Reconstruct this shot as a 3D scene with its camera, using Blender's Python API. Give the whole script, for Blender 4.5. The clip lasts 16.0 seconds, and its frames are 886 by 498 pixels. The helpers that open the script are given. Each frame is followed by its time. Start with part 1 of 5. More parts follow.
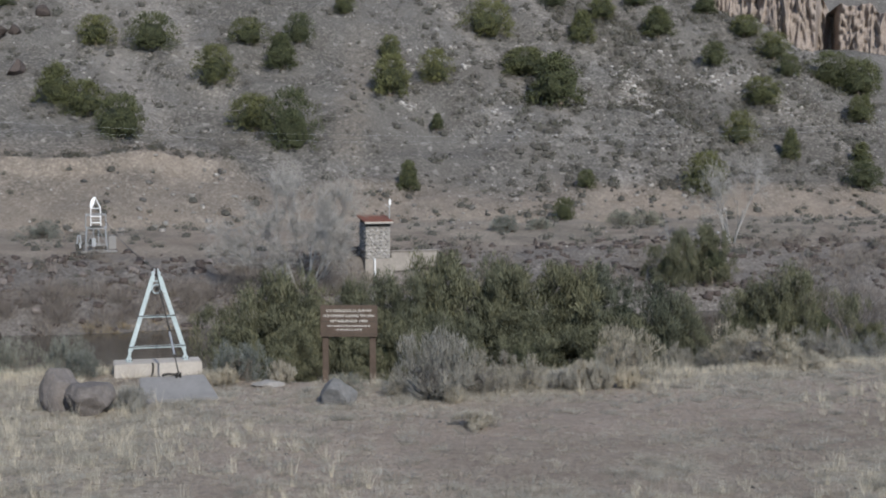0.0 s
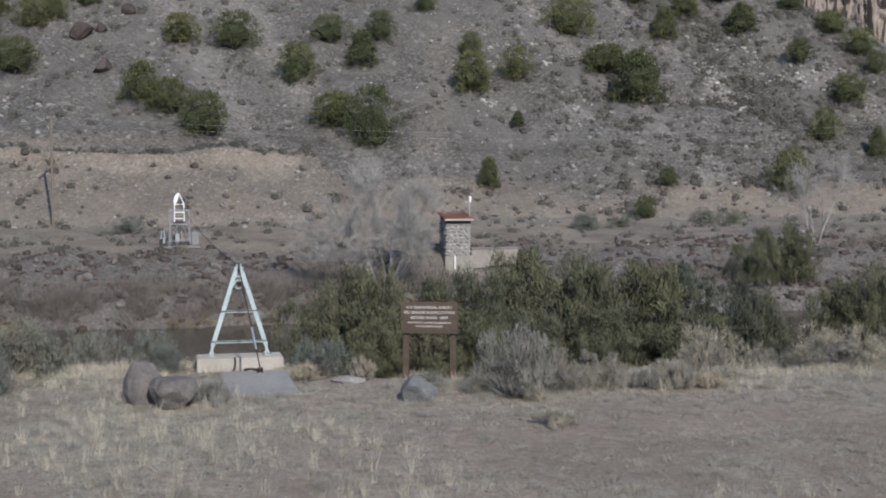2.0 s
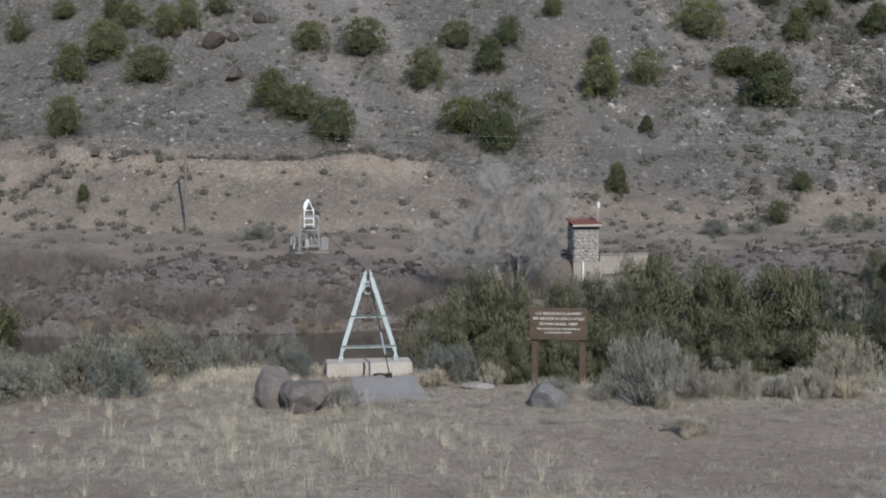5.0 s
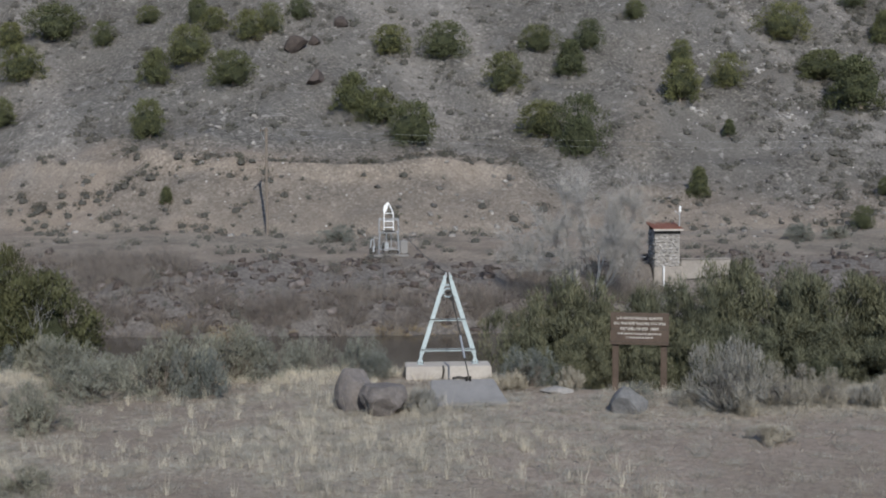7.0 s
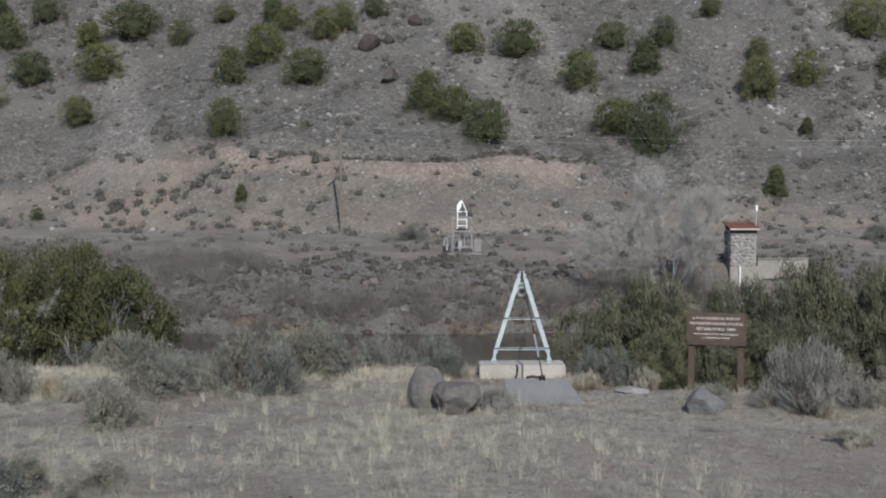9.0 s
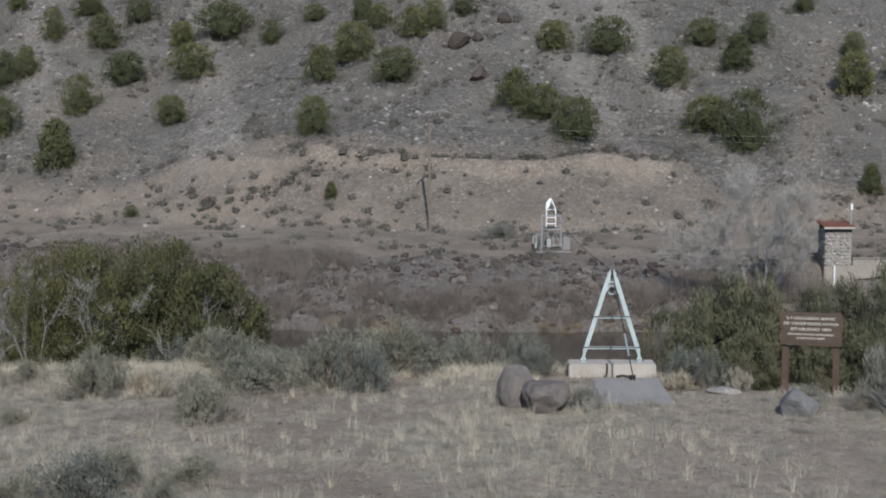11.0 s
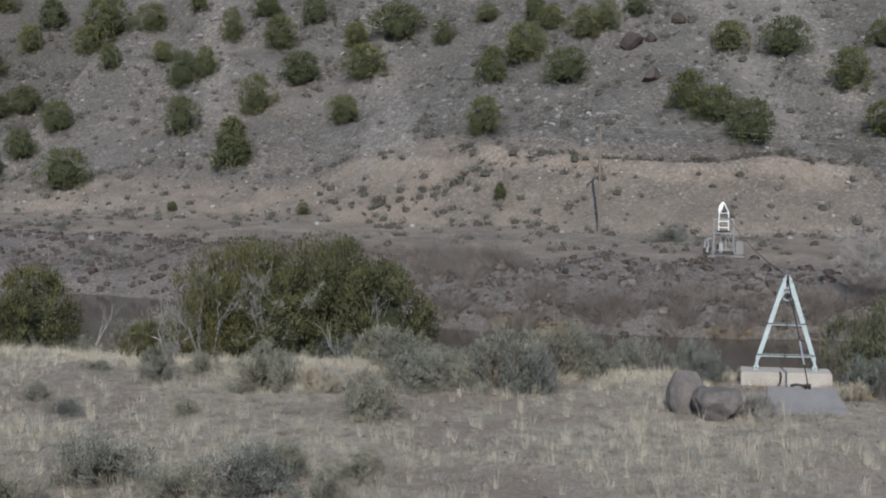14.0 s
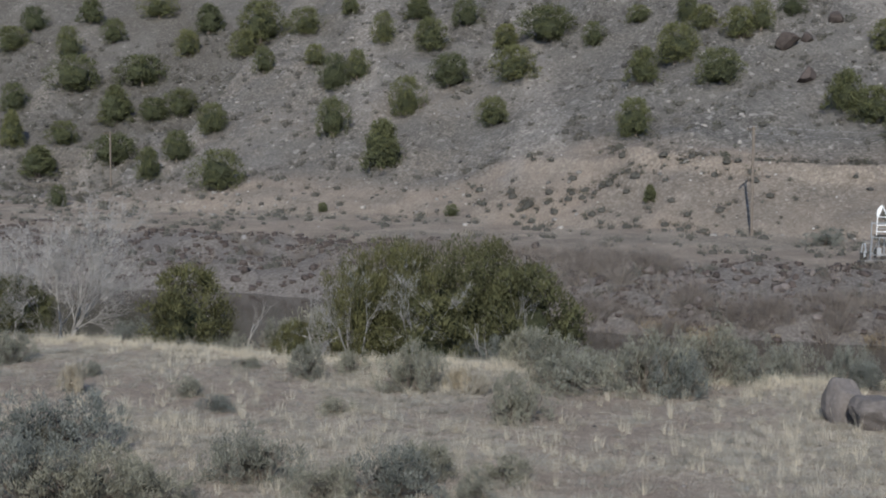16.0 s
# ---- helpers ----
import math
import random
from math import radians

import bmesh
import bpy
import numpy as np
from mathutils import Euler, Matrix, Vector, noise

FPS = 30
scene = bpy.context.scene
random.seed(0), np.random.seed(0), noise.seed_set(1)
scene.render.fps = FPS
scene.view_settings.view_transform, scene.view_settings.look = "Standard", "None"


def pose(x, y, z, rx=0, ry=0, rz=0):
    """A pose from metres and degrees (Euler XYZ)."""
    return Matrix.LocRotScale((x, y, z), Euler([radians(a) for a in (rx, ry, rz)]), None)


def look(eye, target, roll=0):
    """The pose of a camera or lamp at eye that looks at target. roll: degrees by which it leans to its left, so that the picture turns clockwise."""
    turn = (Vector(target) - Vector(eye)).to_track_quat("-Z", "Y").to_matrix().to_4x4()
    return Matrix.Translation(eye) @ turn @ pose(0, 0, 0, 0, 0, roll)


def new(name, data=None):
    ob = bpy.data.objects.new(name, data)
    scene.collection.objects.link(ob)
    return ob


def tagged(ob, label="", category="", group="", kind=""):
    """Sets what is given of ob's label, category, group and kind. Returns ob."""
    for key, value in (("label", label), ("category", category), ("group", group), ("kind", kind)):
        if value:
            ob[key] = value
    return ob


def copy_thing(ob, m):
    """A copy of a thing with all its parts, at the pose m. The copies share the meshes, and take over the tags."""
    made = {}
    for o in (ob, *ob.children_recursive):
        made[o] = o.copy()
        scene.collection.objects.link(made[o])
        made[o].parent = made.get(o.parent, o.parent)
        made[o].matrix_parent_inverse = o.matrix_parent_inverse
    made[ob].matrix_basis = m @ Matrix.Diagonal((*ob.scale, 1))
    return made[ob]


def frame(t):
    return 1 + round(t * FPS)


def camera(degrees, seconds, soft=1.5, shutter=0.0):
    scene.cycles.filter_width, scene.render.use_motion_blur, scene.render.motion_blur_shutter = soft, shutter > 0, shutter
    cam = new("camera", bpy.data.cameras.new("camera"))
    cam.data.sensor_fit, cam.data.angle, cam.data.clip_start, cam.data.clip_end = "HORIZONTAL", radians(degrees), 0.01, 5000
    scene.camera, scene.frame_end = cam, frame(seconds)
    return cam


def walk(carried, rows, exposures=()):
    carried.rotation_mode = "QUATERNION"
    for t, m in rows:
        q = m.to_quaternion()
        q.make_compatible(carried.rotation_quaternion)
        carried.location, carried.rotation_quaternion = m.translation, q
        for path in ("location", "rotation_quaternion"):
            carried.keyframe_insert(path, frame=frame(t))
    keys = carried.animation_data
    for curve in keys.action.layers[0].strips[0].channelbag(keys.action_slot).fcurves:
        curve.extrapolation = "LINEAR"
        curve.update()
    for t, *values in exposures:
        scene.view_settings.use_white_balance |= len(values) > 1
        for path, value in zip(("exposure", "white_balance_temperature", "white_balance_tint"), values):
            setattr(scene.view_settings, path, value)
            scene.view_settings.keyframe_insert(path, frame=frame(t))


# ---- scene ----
# camera: a hand-held pan from a road shoulder above the meadow
cam = camera(34.52, 16.0, soft=1.95)
ROWS = [
    (0, 0, 0, 7.3, -0.022, -5.262, 0.13),
    (0.5, -0.011, 0.022, 7.296, 1.042, -5.362, -0.03),
    (1, -0.022, 0.045, 7.291, 1.801, -5.38, 0.167),
    (1.5, -0.034, 0.069, 7.287, 2.419, -5.409, 0.135),
    (2, -0.047, 0.093, 7.282, 3.176, -5.375, 0.166),
    (2.5, -0.059, 0.117, 7.277, 3.915, -5.282, 0.125),
    (3, -0.072, 0.142, 7.272, 4.906, -5.195, 0.118),
    (3.5, -0.086, 0.167, 7.267, 5.812, -5.131, -0.038),
    (4, -0.1, 0.193, 7.262, 6.688, -5.123, -0.072),
    (6.5, -0.176, 0.33, 7.235, 10.564, -5.032, -0.335),
    (7, -0.193, 0.359, 7.229, 11.437, -4.965, -0.17),
    (7.5, -0.21, 0.388, 7.223, 12.264, -4.886, -0.036),
    (8, -0.227, 0.418, 7.217, 12.636, -4.912, -0.13),
    (8.5, -0.245, 0.448, 7.211, 13.387, -4.959, -0.101),
    (9, -0.263, 0.479, 7.205, 14.363, -5.01, -0.159),
    (11.5, -0.361, 0.64, 7.172, 18.934, -5.095, -0.274),
    (12, -0.382, 0.673, 7.166, 20.095, -5.133, -0.251),
    (12.5, -0.403, 0.707, 7.159, 21.241, -5.15, -0.017),
    (13, -0.425, 0.742, 7.152, 22.299, -5.089, 0.101),
    (13.5, -0.447, 0.777, 7.145, 23.572, -5.073, 0.137),
    (14, -0.469, 0.813, 7.137, 24.657, -5.017, 0.176),
    (14.5, -0.492, 0.849, 7.13, 26.058, -5.015, 0.032),
    (15, -0.516, 0.885, 7.123, 27.57, -4.988, -0.018),
    (15.5, -0.54, 0.922, 7.115, 29.134, -4.966, 0.25),
    (16, -0.564, 0.96, 7.107, 30.607, -4.95, 0.142),
]
walk(cam, [(t, pose(x, y, z, 90 + pitch, 0, yaw) @ pose(0, 0, 0, 0, 0, roll)) for t, x, y, z, yaw, pitch, roll in ROWS],
     [(0.0, 0.45), (3.5, 0.40), (9.0, 0.36), (12.0, 0.34), (16.0, 0.40)])

# daylight: clear spring sky, sun behind the camera and to its right
SUN_EL, SUN_AZ = radians(35), radians(23.5)
to_sun = Vector((math.sin(SUN_AZ) * math.cos(SUN_EL), -math.cos(SUN_AZ) * math.cos(SUN_EL), math.sin(SUN_EL)))
world = bpy.data.worlds.new("sky")
scene.world = world
world.use_nodes = True
sky = world.node_tree.nodes.new("ShaderNodeTexSky")
sky.sky_type, sky.sun_disc = "NISHITA", False
sky.sun_elevation, sky.sun_rotation = SUN_EL, math.atan2(to_sun.x, to_sun.y)
sky.altitude = 1800
world.node_tree.links.new(sky.outputs[0], world.node_tree.nodes["Background"].inputs[0])
world.node_tree.nodes["Background"].inputs[1].default_value = 0.128
sun = new("sun", bpy.data.lights.new("sun", "SUN"))
sun.data.energy, sun.data.angle, sun.data.color = 2.92, radians(0.53), (1.0, 0.974, 0.916)
sun.matrix_world = look(to_sun * 100, (0, 0, 0))

# ---------------------------------------------------------------- ground shape
BEND = radians(15.8)        # the river runs at this angle to the first view
CB, SB = math.cos(BEND), math.sin(BEND)


def lattice(ix, iy, seed):
    h = np.sin(ix * 127.1 + iy * 311.7 + seed * 74.7) * 43758.5453
    return h - np.floor(h)


def vnoise(x, y, seed=0):
    """Smooth value noise, -1 to 1."""
    x0, y0 = np.floor(x), np.floor(y)
    fx, fy = x - x0, y - y0
    fx, fy = fx * fx * (3 - 2 * fx), fy * fy * (3 - 2 * fy)
    a, b = lattice(x0, y0, seed), lattice(x0 + 1, y0, seed)
    c, d = lattice(x0, y0 + 1, seed), lattice(x0 + 1, y0 + 1, seed)
    return 2 * (a + (b - a) * fx + (c - a) * fy + (a - b - c + d) * fx * fy) - 1


def step(a, b, x):
    s = np.clip((x - a) / (b - a), 0, 1)
    return s * s * (3 - 2 * s)


def to_uv(x, y):
    return x * CB + y * SB, -x * SB + y * CB


def to_xy(u, v):
    return u * CB - v * SB, u * SB + v * CB


def bank_shift(u):
    """How far the far shore lies beyond its straight reach: the river bends away upstream."""
    return 10.5 * step(-3, -34, u) + 9 * step(-34, -75, u)


def near_edge(u):
    return 41.6 - 3.6 * step(2, 16, u) + 1.6 * step(-14, -26, u)


def hill_setback(u, v):
    left = 20 * step(0, -9, u - (-55.5 + (v - 93.5) * 0.23))
    right = 34 * step(0, 16, u - (66.0 - (v - 111.3) * 0.52))
    return left, right


def ground_z(x, y, fine=True):
    x, y = np.asarray(x, float), np.asarray(y, float)
    u, v = to_uv(x, y)
    n1, n2, n3 = vnoise(u / 9, v / 9, 1), vnoise(u / 3.1, v / 3.1, 2), vnoise(u / 1.1, v / 1.1, 3)
    # near side: road shoulder, embankment, meadow, river bank
    e = near_edge(u) + 0.5 * n2
    z = 5.7 * step(15, 4, v) + 0.10 * n1 + 0.05 * n2
    # the bank breaks away just behind the sign
    brink = e - 2.0 * step(4.6, 6.6, u) * step(15, 11, u)
    z = z - 1.0 * step(brink - 0.4, brink + 2.6, v) - 2.2 * step(e + 5.5, e + 11, v)
    # far side
    w = v - bank_shift(u)
    far = np.interp(w, [55, 62, 64.7, 66.5, 72.5, 76, 88.5, 94.2, 94.8, 97.5, 102, 300, 5000],
                    [-3.4, -3.0, -2.3, -1.3, -0.05, 0.25, 0.55, 4.3, 5.15, 5.8, 7.25, 118, 118.1])
    # the road cut with its steep lip lies upstream of the gauge house; elsewhere the slope runs straight down to the bench
    cut = step(-27, -19, u) * step(17, 9, u)
    far = far - (1 - cut) * np.interp(w, [88.5, 94.2, 94.8, 97.5, 102], [0, 1.35, 1.95, 0.95, 0])
    left, right = hill_setback(u, w)
    back = np.interp(w - left - right, [88.5, 94.2, 94.8, 97.5, 102, 300, 5000], [0.55, 4.3, 5.15, 5.8, 7.25, 118, 118.1])
    far = np.where(w > 88.5, np.minimum(far, back), far)
    far = np.where(w > 88.5, np.minimum(far, 14.5 + 2 * n1 + 150 * step(20, 4, u - (66.0 - (v - 111.3) * 0.52)) + 60 * step(230, 330, v)), far)
    rough = step(66, 70, w) * (0.25 + 0.75 * step(88, 98, w))
    far = far + rough * (0.6 * n1 + 0.28 * n2) + step(63, 66, w) * (0.22 * n2 + 0.16 * n3) * (1 - 0.8 * step(74, 77, w) * step(90, 86, w))
    # shallow gullies run down the face of the hill
    far = far - 0.8 * step(92, 110, w) * np.abs(vnoise((u + 0.35 * v) / 7.0, v / 60, 5))
    # hollow in front of the gauge house
    far = far - 0.9 * step(14.9, 15.6, u) * step(20.6, 19.6, u) * step(67, 69, v) * step(72.6, 72.0, v)
    z = np.where(v > 56, far, z)
    return z


def masks(x, y):
    """What the ground is made of, 0 to 1: dry grass, bare dirt, scree, tan earth, dark bank stone."""
    u, v = to_uv(x, y)
    w = v - bank_shift(u)
    n1, n2 = vnoise(u / 5, v / 5, 11), vnoise(u / 1.6, v / 1.6, 12)
    n3 = vnoise(u / 14, v / 5, 13)
    grass = step(50, 42, v) * np.clip(0.56 + 0.95 * n1 + 0.75 * n2, 0.04, 1)
    path = step(2.6, 1.2, np.abs(u - 6.2 - 0.12 * (v - 36) + 0.5 * n2) - 0.06 * np.clip(38 - v, 0, 40)) * step(39.5, 37.5, v)
    track = step(2.8, 1.5, np.abs(v - 31.2 - 0.11 * u + 0.4 * n2)) * step(3, 9, u)
    dirt = 0.8 * np.clip(path + track, 0, 1) * np.clip(0.75 + 0.6 * n2, 0, 1)
    scree = step(95, 100, w + 2 * n1 + 5 * (1 - step(-27, -19, u) * step(17, 9, u)))
    scree = np.maximum(scree, 0.4 * step(87, 91, w) * np.clip(0.8 + 0.5 * n1 + 0.4 * n2, 0, 1))
    lip = step(93.8, 94.4, w + 0.5 * n2 + 0.4 * n1) * step(95.3, 94.7, w + 0.25 * n2)
    tan = 0.8 * lip * np.clip(0.75 + 0.6 * n1, 0.25, 1) * step(-24, -18, u + 3 * n1) * step(14, 7, u + 3 * n1) + 0.10 * step(87, 91, w) * step(97, 93, w) * np.clip(0.55 + 1.1 * n3 + 0.3 * n2, 0, 1) * step(30, 12, u)
    # brown earth shows between the stones on the upstream spur
    tan = tan + 0.38 * step(91, 95, w) * step(122, 104, w) * step(-16, -34, u) * np.clip(0.55 + 0.8 * n3 + 0.5 * n2, 0, 1)
    stone = step(60, 62.5, w) * step(76.5, 72.0, w + 1.5 * n1)
    road = step(1.3, 0.6, np.abs(w - 86.8 - 0.4 * n1)) * 0.75 * step(10, 20, u)
    sl = u + 0.3 * v
    streak = step(93, 100, w) * np.clip(-0.12 + 0.40 * step(14, 34, u) + 0.9 * vnoise(sl / 6.5, v / 22, 14) + 0.5 * n1 + 0.35 * n2, 0, 0.8)
    streak = np.maximum(streak, 1.25 * step(93, 97, w) * step(1, -8, u - (-55.5 + (w - 93.5) * 0.23)) * np.clip(0.75 + 0.6 * n1, 0, 1))
    # a brushy ravine beside the light outcrops
    band = np.abs(u - 48.2 + 0.22 * (v - 107)) - 0.9 * n2
    streak = np.maximum(streak, 0.9 * step(2.6, 0.8, band) * step(96, 99, v))
    streak = np.maximum(streak, 0.55 * step(88, 91, w) * np.clip(0.1 + n2 + 0.4 * n1, 0, 1))
    # darker brown soil above the gauge house
    streak = np.maximum(streak, 0.6 * step(6, 12, u + 3 * n1) * step(29, 22, u + 3 * n1) * step(95, 99, w) * np.clip(0.7 + 0.7 * n2 + 0.5 * n1, 0, 1))
    streak = np.maximum(streak, 0.55 * step(106, 117, w) * np.clip(0.55 + 0.6 * n1 + 0.7 * n2, 0, 1))
    chute = step(92, 98, w) * np.clip(1.6 * vnoise(sl / 3.0, v / 30, 15) - 0.55 + 0.3 * n2, 0, 0.8)
    grass = np.maximum(grass, 0.5 * step(74, 77, w) * step(91, 87, w) * np.clip(0.3 + n1 + 0.8 * n2, 0, 1))
    streak = np.maximum(streak, 0.6 * step(73, 76, w) * step(90, 87, w) * np.clip(0.35 + 0.8 * n1 - 0.6 * n2, 0, 1))
    for cu, cv, ru, rv in ((46.4, 107.0, 1.3, 3.2), (54.2, 107.8, 2.6, 1.2), (33.1, 102.2, 1.0, 1.6), (34.2, 118, 1.1, 1.5), (40, 93.8, 2.2, 1.0)):
        chute = np.maximum(chute, 0.9 * step(1.3, 0.4, np.hypot((u - cu) / ru, (w - cv) / rv) + 0.35 * n2))
    gully = np.abs(u + 21.3 + 0.6 * vnoise(u * 0, w / 3, 16)) - 0.25 * n2
    chute = np.maximum(chute, 0.9 * step(1.3, 0.4, gully) * step(91, 93, w) * step(104, 101, w))
    # reddish bare earth of a slide
    tan = tan + 0.3 * step(1.6, 0.5, np.abs(u - 22.0 - 0.3 * (w - 102)) + 0.5 * n2) * step(95, 98, w) * step(116, 108, w)
    pebbles = np.clip(0.15 + 0.75 * step(86, 97, w) + 0.5 * stone, 0, 0.9) * (1 - 0.35 * np.clip(2 * tan, 0, 1)) * np.clip(0.75 + 0.6 * n2 + 0.4 * n1, 0.15, 1)
    streak = np.maximum(streak, 0.36 * step(88, 90, w) * step(94.0, 93.2, w) * np.clip(0.9 + 0.6 * n1, 0.3, 1.3) * step(-30, -20, u) * step(30, 14, u))
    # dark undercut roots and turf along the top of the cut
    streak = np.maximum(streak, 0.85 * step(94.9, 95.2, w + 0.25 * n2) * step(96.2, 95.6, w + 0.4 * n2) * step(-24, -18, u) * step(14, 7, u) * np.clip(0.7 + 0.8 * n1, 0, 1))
    return grass, dirt, scree, np.clip(tan, 0, 1), stone, np.clip(road, 0, 1), pebbles, streak, chute
# ---- end of ground shape


# ---------------------------------------------------------------- materials
def material(name, rough=0.85, metal=0.0):
    m = bpy.data.materials.new(name)
    m.use_nodes = True
    b = m.node_tree.nodes["Principled BSDF"]
    b.inputs["Roughness"].default_value, b.inputs["Metallic"].default_value = rough, metal
    b.inputs["Specular IOR Level"].default_value = 0.25
    return m, m.node_tree.nodes, m.node_tree.links, b


def ramp(nodes, links, source, stops):
    r = nodes.new("ShaderNodeValToRGB")
    while len(r.color_ramp.elements) < len(stops):
        r.color_ramp.elements.new(0.5)
    for el, (pos, col) in zip(r.color_ramp.elements, stops):
        el.position, el.color = pos, (*col, 1)
    links.new(source, r.inputs[0])
    return r.outputs[0]


def tex_noise(nodes, links, scale, detail=4, rough=0.6, coords="Object"):
    c, n = nodes.new("ShaderNodeTexCoord"), nodes.new("ShaderNodeTexNoise")
    n.inputs["Scale"].default_value, n.inputs["Detail"].default_value, n.inputs["Roughness"].default_value = scale, detail, rough
    links.new(c.outputs[coords], n.inputs["Vector"])
    return n.outputs["Fac"]


def mixed(nodes, links, fac, a, b, mode="MIX"):
    n = nodes.new("ShaderNodeMix")
    n.data_type, n.blend_type = "RGBA", mode
    for sock, val in ((n.inputs[0], fac), (n.inputs[6], a), (n.inputs[7], b)):
        if isinstance(val, (int, float)):
            sock.default_value = val
        elif isinstance(val, tuple):
            sock.default_value = (*val, 1)
        else:
            links.new(val, sock)
    return n.outputs[2]


def bumped(nodes, links, bsdf, height, strength=0.5, distance=0.05):
    n = nodes.new("ShaderNodeBump")
    n.inputs["Strength"].default_value, n.inputs["Distance"].default_value = strength, distance
    links.new(height, n.inputs["Height"])
    links.new(n.outputs[0], bsdf.inputs["Normal"])


def plain(name, a, b, scale=4.0, rough=0.85, metal=0.0, bump=0.3, dist=0.02, island=0.0, obrand=0.0, speckle=0.35):
    """Two tones mottled at two scales, with fine relief; island or obrand varies the brightness piece by piece."""
    m, nodes, links, bsdf = material(name, rough, metal)
    coarse, fine = tex_noise(nodes, links, scale), tex_noise(nodes, links, scale * 7, 3)
    col = ramp(nodes, links, coarse, [(0.3, a), (0.7, b)])
    col = mixed(nodes, links, speckle, col, ramp(nodes, links, fine, [(0.3, tuple(c * 0.55 for c in a)), (0.7, tuple(min(1, c * 1.35) for c in b))]))
    if island or obrand:
        src = nodes.new("ShaderNodeNewGeometry").outputs["Random Per Island"] if island else nodes.new("ShaderNodeObjectInfo").outputs["Random"]
        k = island or obrand
        col = mixed(nodes, links, 1.0, col, ramp(nodes, links, src, [(0.0, (1 - k,) * 3), (1.0, (1 + k * 0.6,) * 3)]), "MULTIPLY")
    links.new(col, bsdf.inputs["Base Color"])
    bumped(nodes, links, bsdf, fine, bump, dist)
    return m


def ground_material():
    m, nodes, links, bsdf = material("ground_soil", 0.95)
    bsdf.inputs["Specular IOR Level"].default_value = 0.1

    def mask(name):
        a = nodes.new("ShaderNodeAttribute")
        a.attribute_name = name
        return a.outputs["Fac"]

    def patchy(name):
        p = nodes.new("ShaderNodeMath")
        p.operation, p.use_clamp = "MULTIPLY", True
        links.new(mask(name), p.inputs[0])
        links.new(ramp(nodes, links, tex_noise(nodes, links, 1.7, 6, 0.75), [(0.36, (0.12,) * 3), (0.5, (0.75,) * 3), (0.62, (1.0,) * 3)]), p.inputs[1])
        return p.outputs[0]
    big, mid, fine, grit = (tex_noise(nodes, links, s, d, 0.65) for s, d in ((0.12, 4), (0.9, 5), (6.0, 5), (26.0, 3)))
    soil = ramp(nodes, links, mid, [(0.3, (0.235, 0.187, 0.150)), (0.7, (0.375, 0.312, 0.257))])
    soil = mixed(nodes, links, 0.4, soil, ramp(nodes, links, fine, [(0.3, (0.150, 0.118, 0.092)), (0.7, (0.41, 0.345, 0.28))]))
    straw = ramp(nodes, links, fine, [(0.25, (0.215, 0.178, 0.138)), (0.5, (0.405, 0.352, 0.286)), (0.75, (0.58, 0.517, 0.43))])
    dirt = ramp(nodes, links, fine, [(0.3, (0.310, 0.245, 0.200)), (0.7, (0.435, 0.357, 0.297))])
    scree = ramp(nodes, links, fine, [(0.28, (0.078, 0.071, 0.063)), (0.5, (0.167, 0.155, 0.141)), (0.74, (0.315, 0.296, 0.271))])
    scree = mixed(nodes, links, 0.4, scree, ramp(nodes, links, mid, [(0.3, (0.103, 0.094, 0.085)), (0.7, (0.225, 0.211, 0.195))]))
    vor = nodes.new("ShaderNodeTexVoronoi")
    vor.inputs["Scale"].default_value = 2.2
    links.new(nodes.new("ShaderNodeTexCoord").outputs["Object"], vor.inputs["Vector"])
    sep = nodes.new("ShaderNodeSeparateColor")
    links.new(vor.outputs["Color"], sep.inputs[0])
    pale = ramp(nodes, links, sep.outputs[0], [(0.93, (0, 0, 0)), (0.985, (0.7, 0.7, 0.7))])
    scree = mixed(nodes, links, pale, scree, (0.34, 0.32, 0.295))
    scree = mixed(nodes, links, ramp(nodes, links, big, [(0.42, (0, 0, 0)), (0.62, (0.7, 0.7, 0.7))]), scree, mixed(nodes, links, 0.5, scree, (0.128, 0.112, 0.096)))
    tan = ramp(nodes, links, fine, [(0.3, (0.255, 0.208, 0.167)), (0.7, (0.385, 0.325, 0.267))])
    stone = ramp(nodes, links, fine, [(0.3, (0.108, 0.096, 0.086)), (0.7, (0.280, 0.250, 0.225))])
    road = ramp(nodes, links, mid, [(0.3, (0.23, 0.20, 0.17)), (0.7, (0.32, 0.28, 0.24))])
    col = mixed(nodes, links, mask("grass"), soil, straw)
    col = mixed(nodes, links, mask("scree"), col, scree)
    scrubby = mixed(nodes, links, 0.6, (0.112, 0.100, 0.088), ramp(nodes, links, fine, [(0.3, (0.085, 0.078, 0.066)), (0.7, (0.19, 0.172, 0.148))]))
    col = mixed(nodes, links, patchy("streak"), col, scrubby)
    col = mixed(nodes, links, patchy("chute"), col, mixed(nodes, links, 0.6, col, (0.37, 0.335, 0.30)))
    col = mixed(nodes, links, mask("stone"), col, stone)
    col = mixed(nodes, links, mask("road"), col, road)
    col = mixed(nodes, links, patchy("tan"), col, tan)
    col = mixed(nodes, links, mask("dirt"), col, dirt)
    peb = nodes.new("ShaderNodeTexVoronoi")
    peb.inputs["Scale"].default_value = 5.5
    links.new(nodes.new("ShaderNodeTexCoord").outputs["Object"], peb.inputs["Vector"])
    peb_sep = nodes.new("ShaderNodeSeparateColor")
    links.new(peb.outputs["Color"], peb_sep.inputs[0])
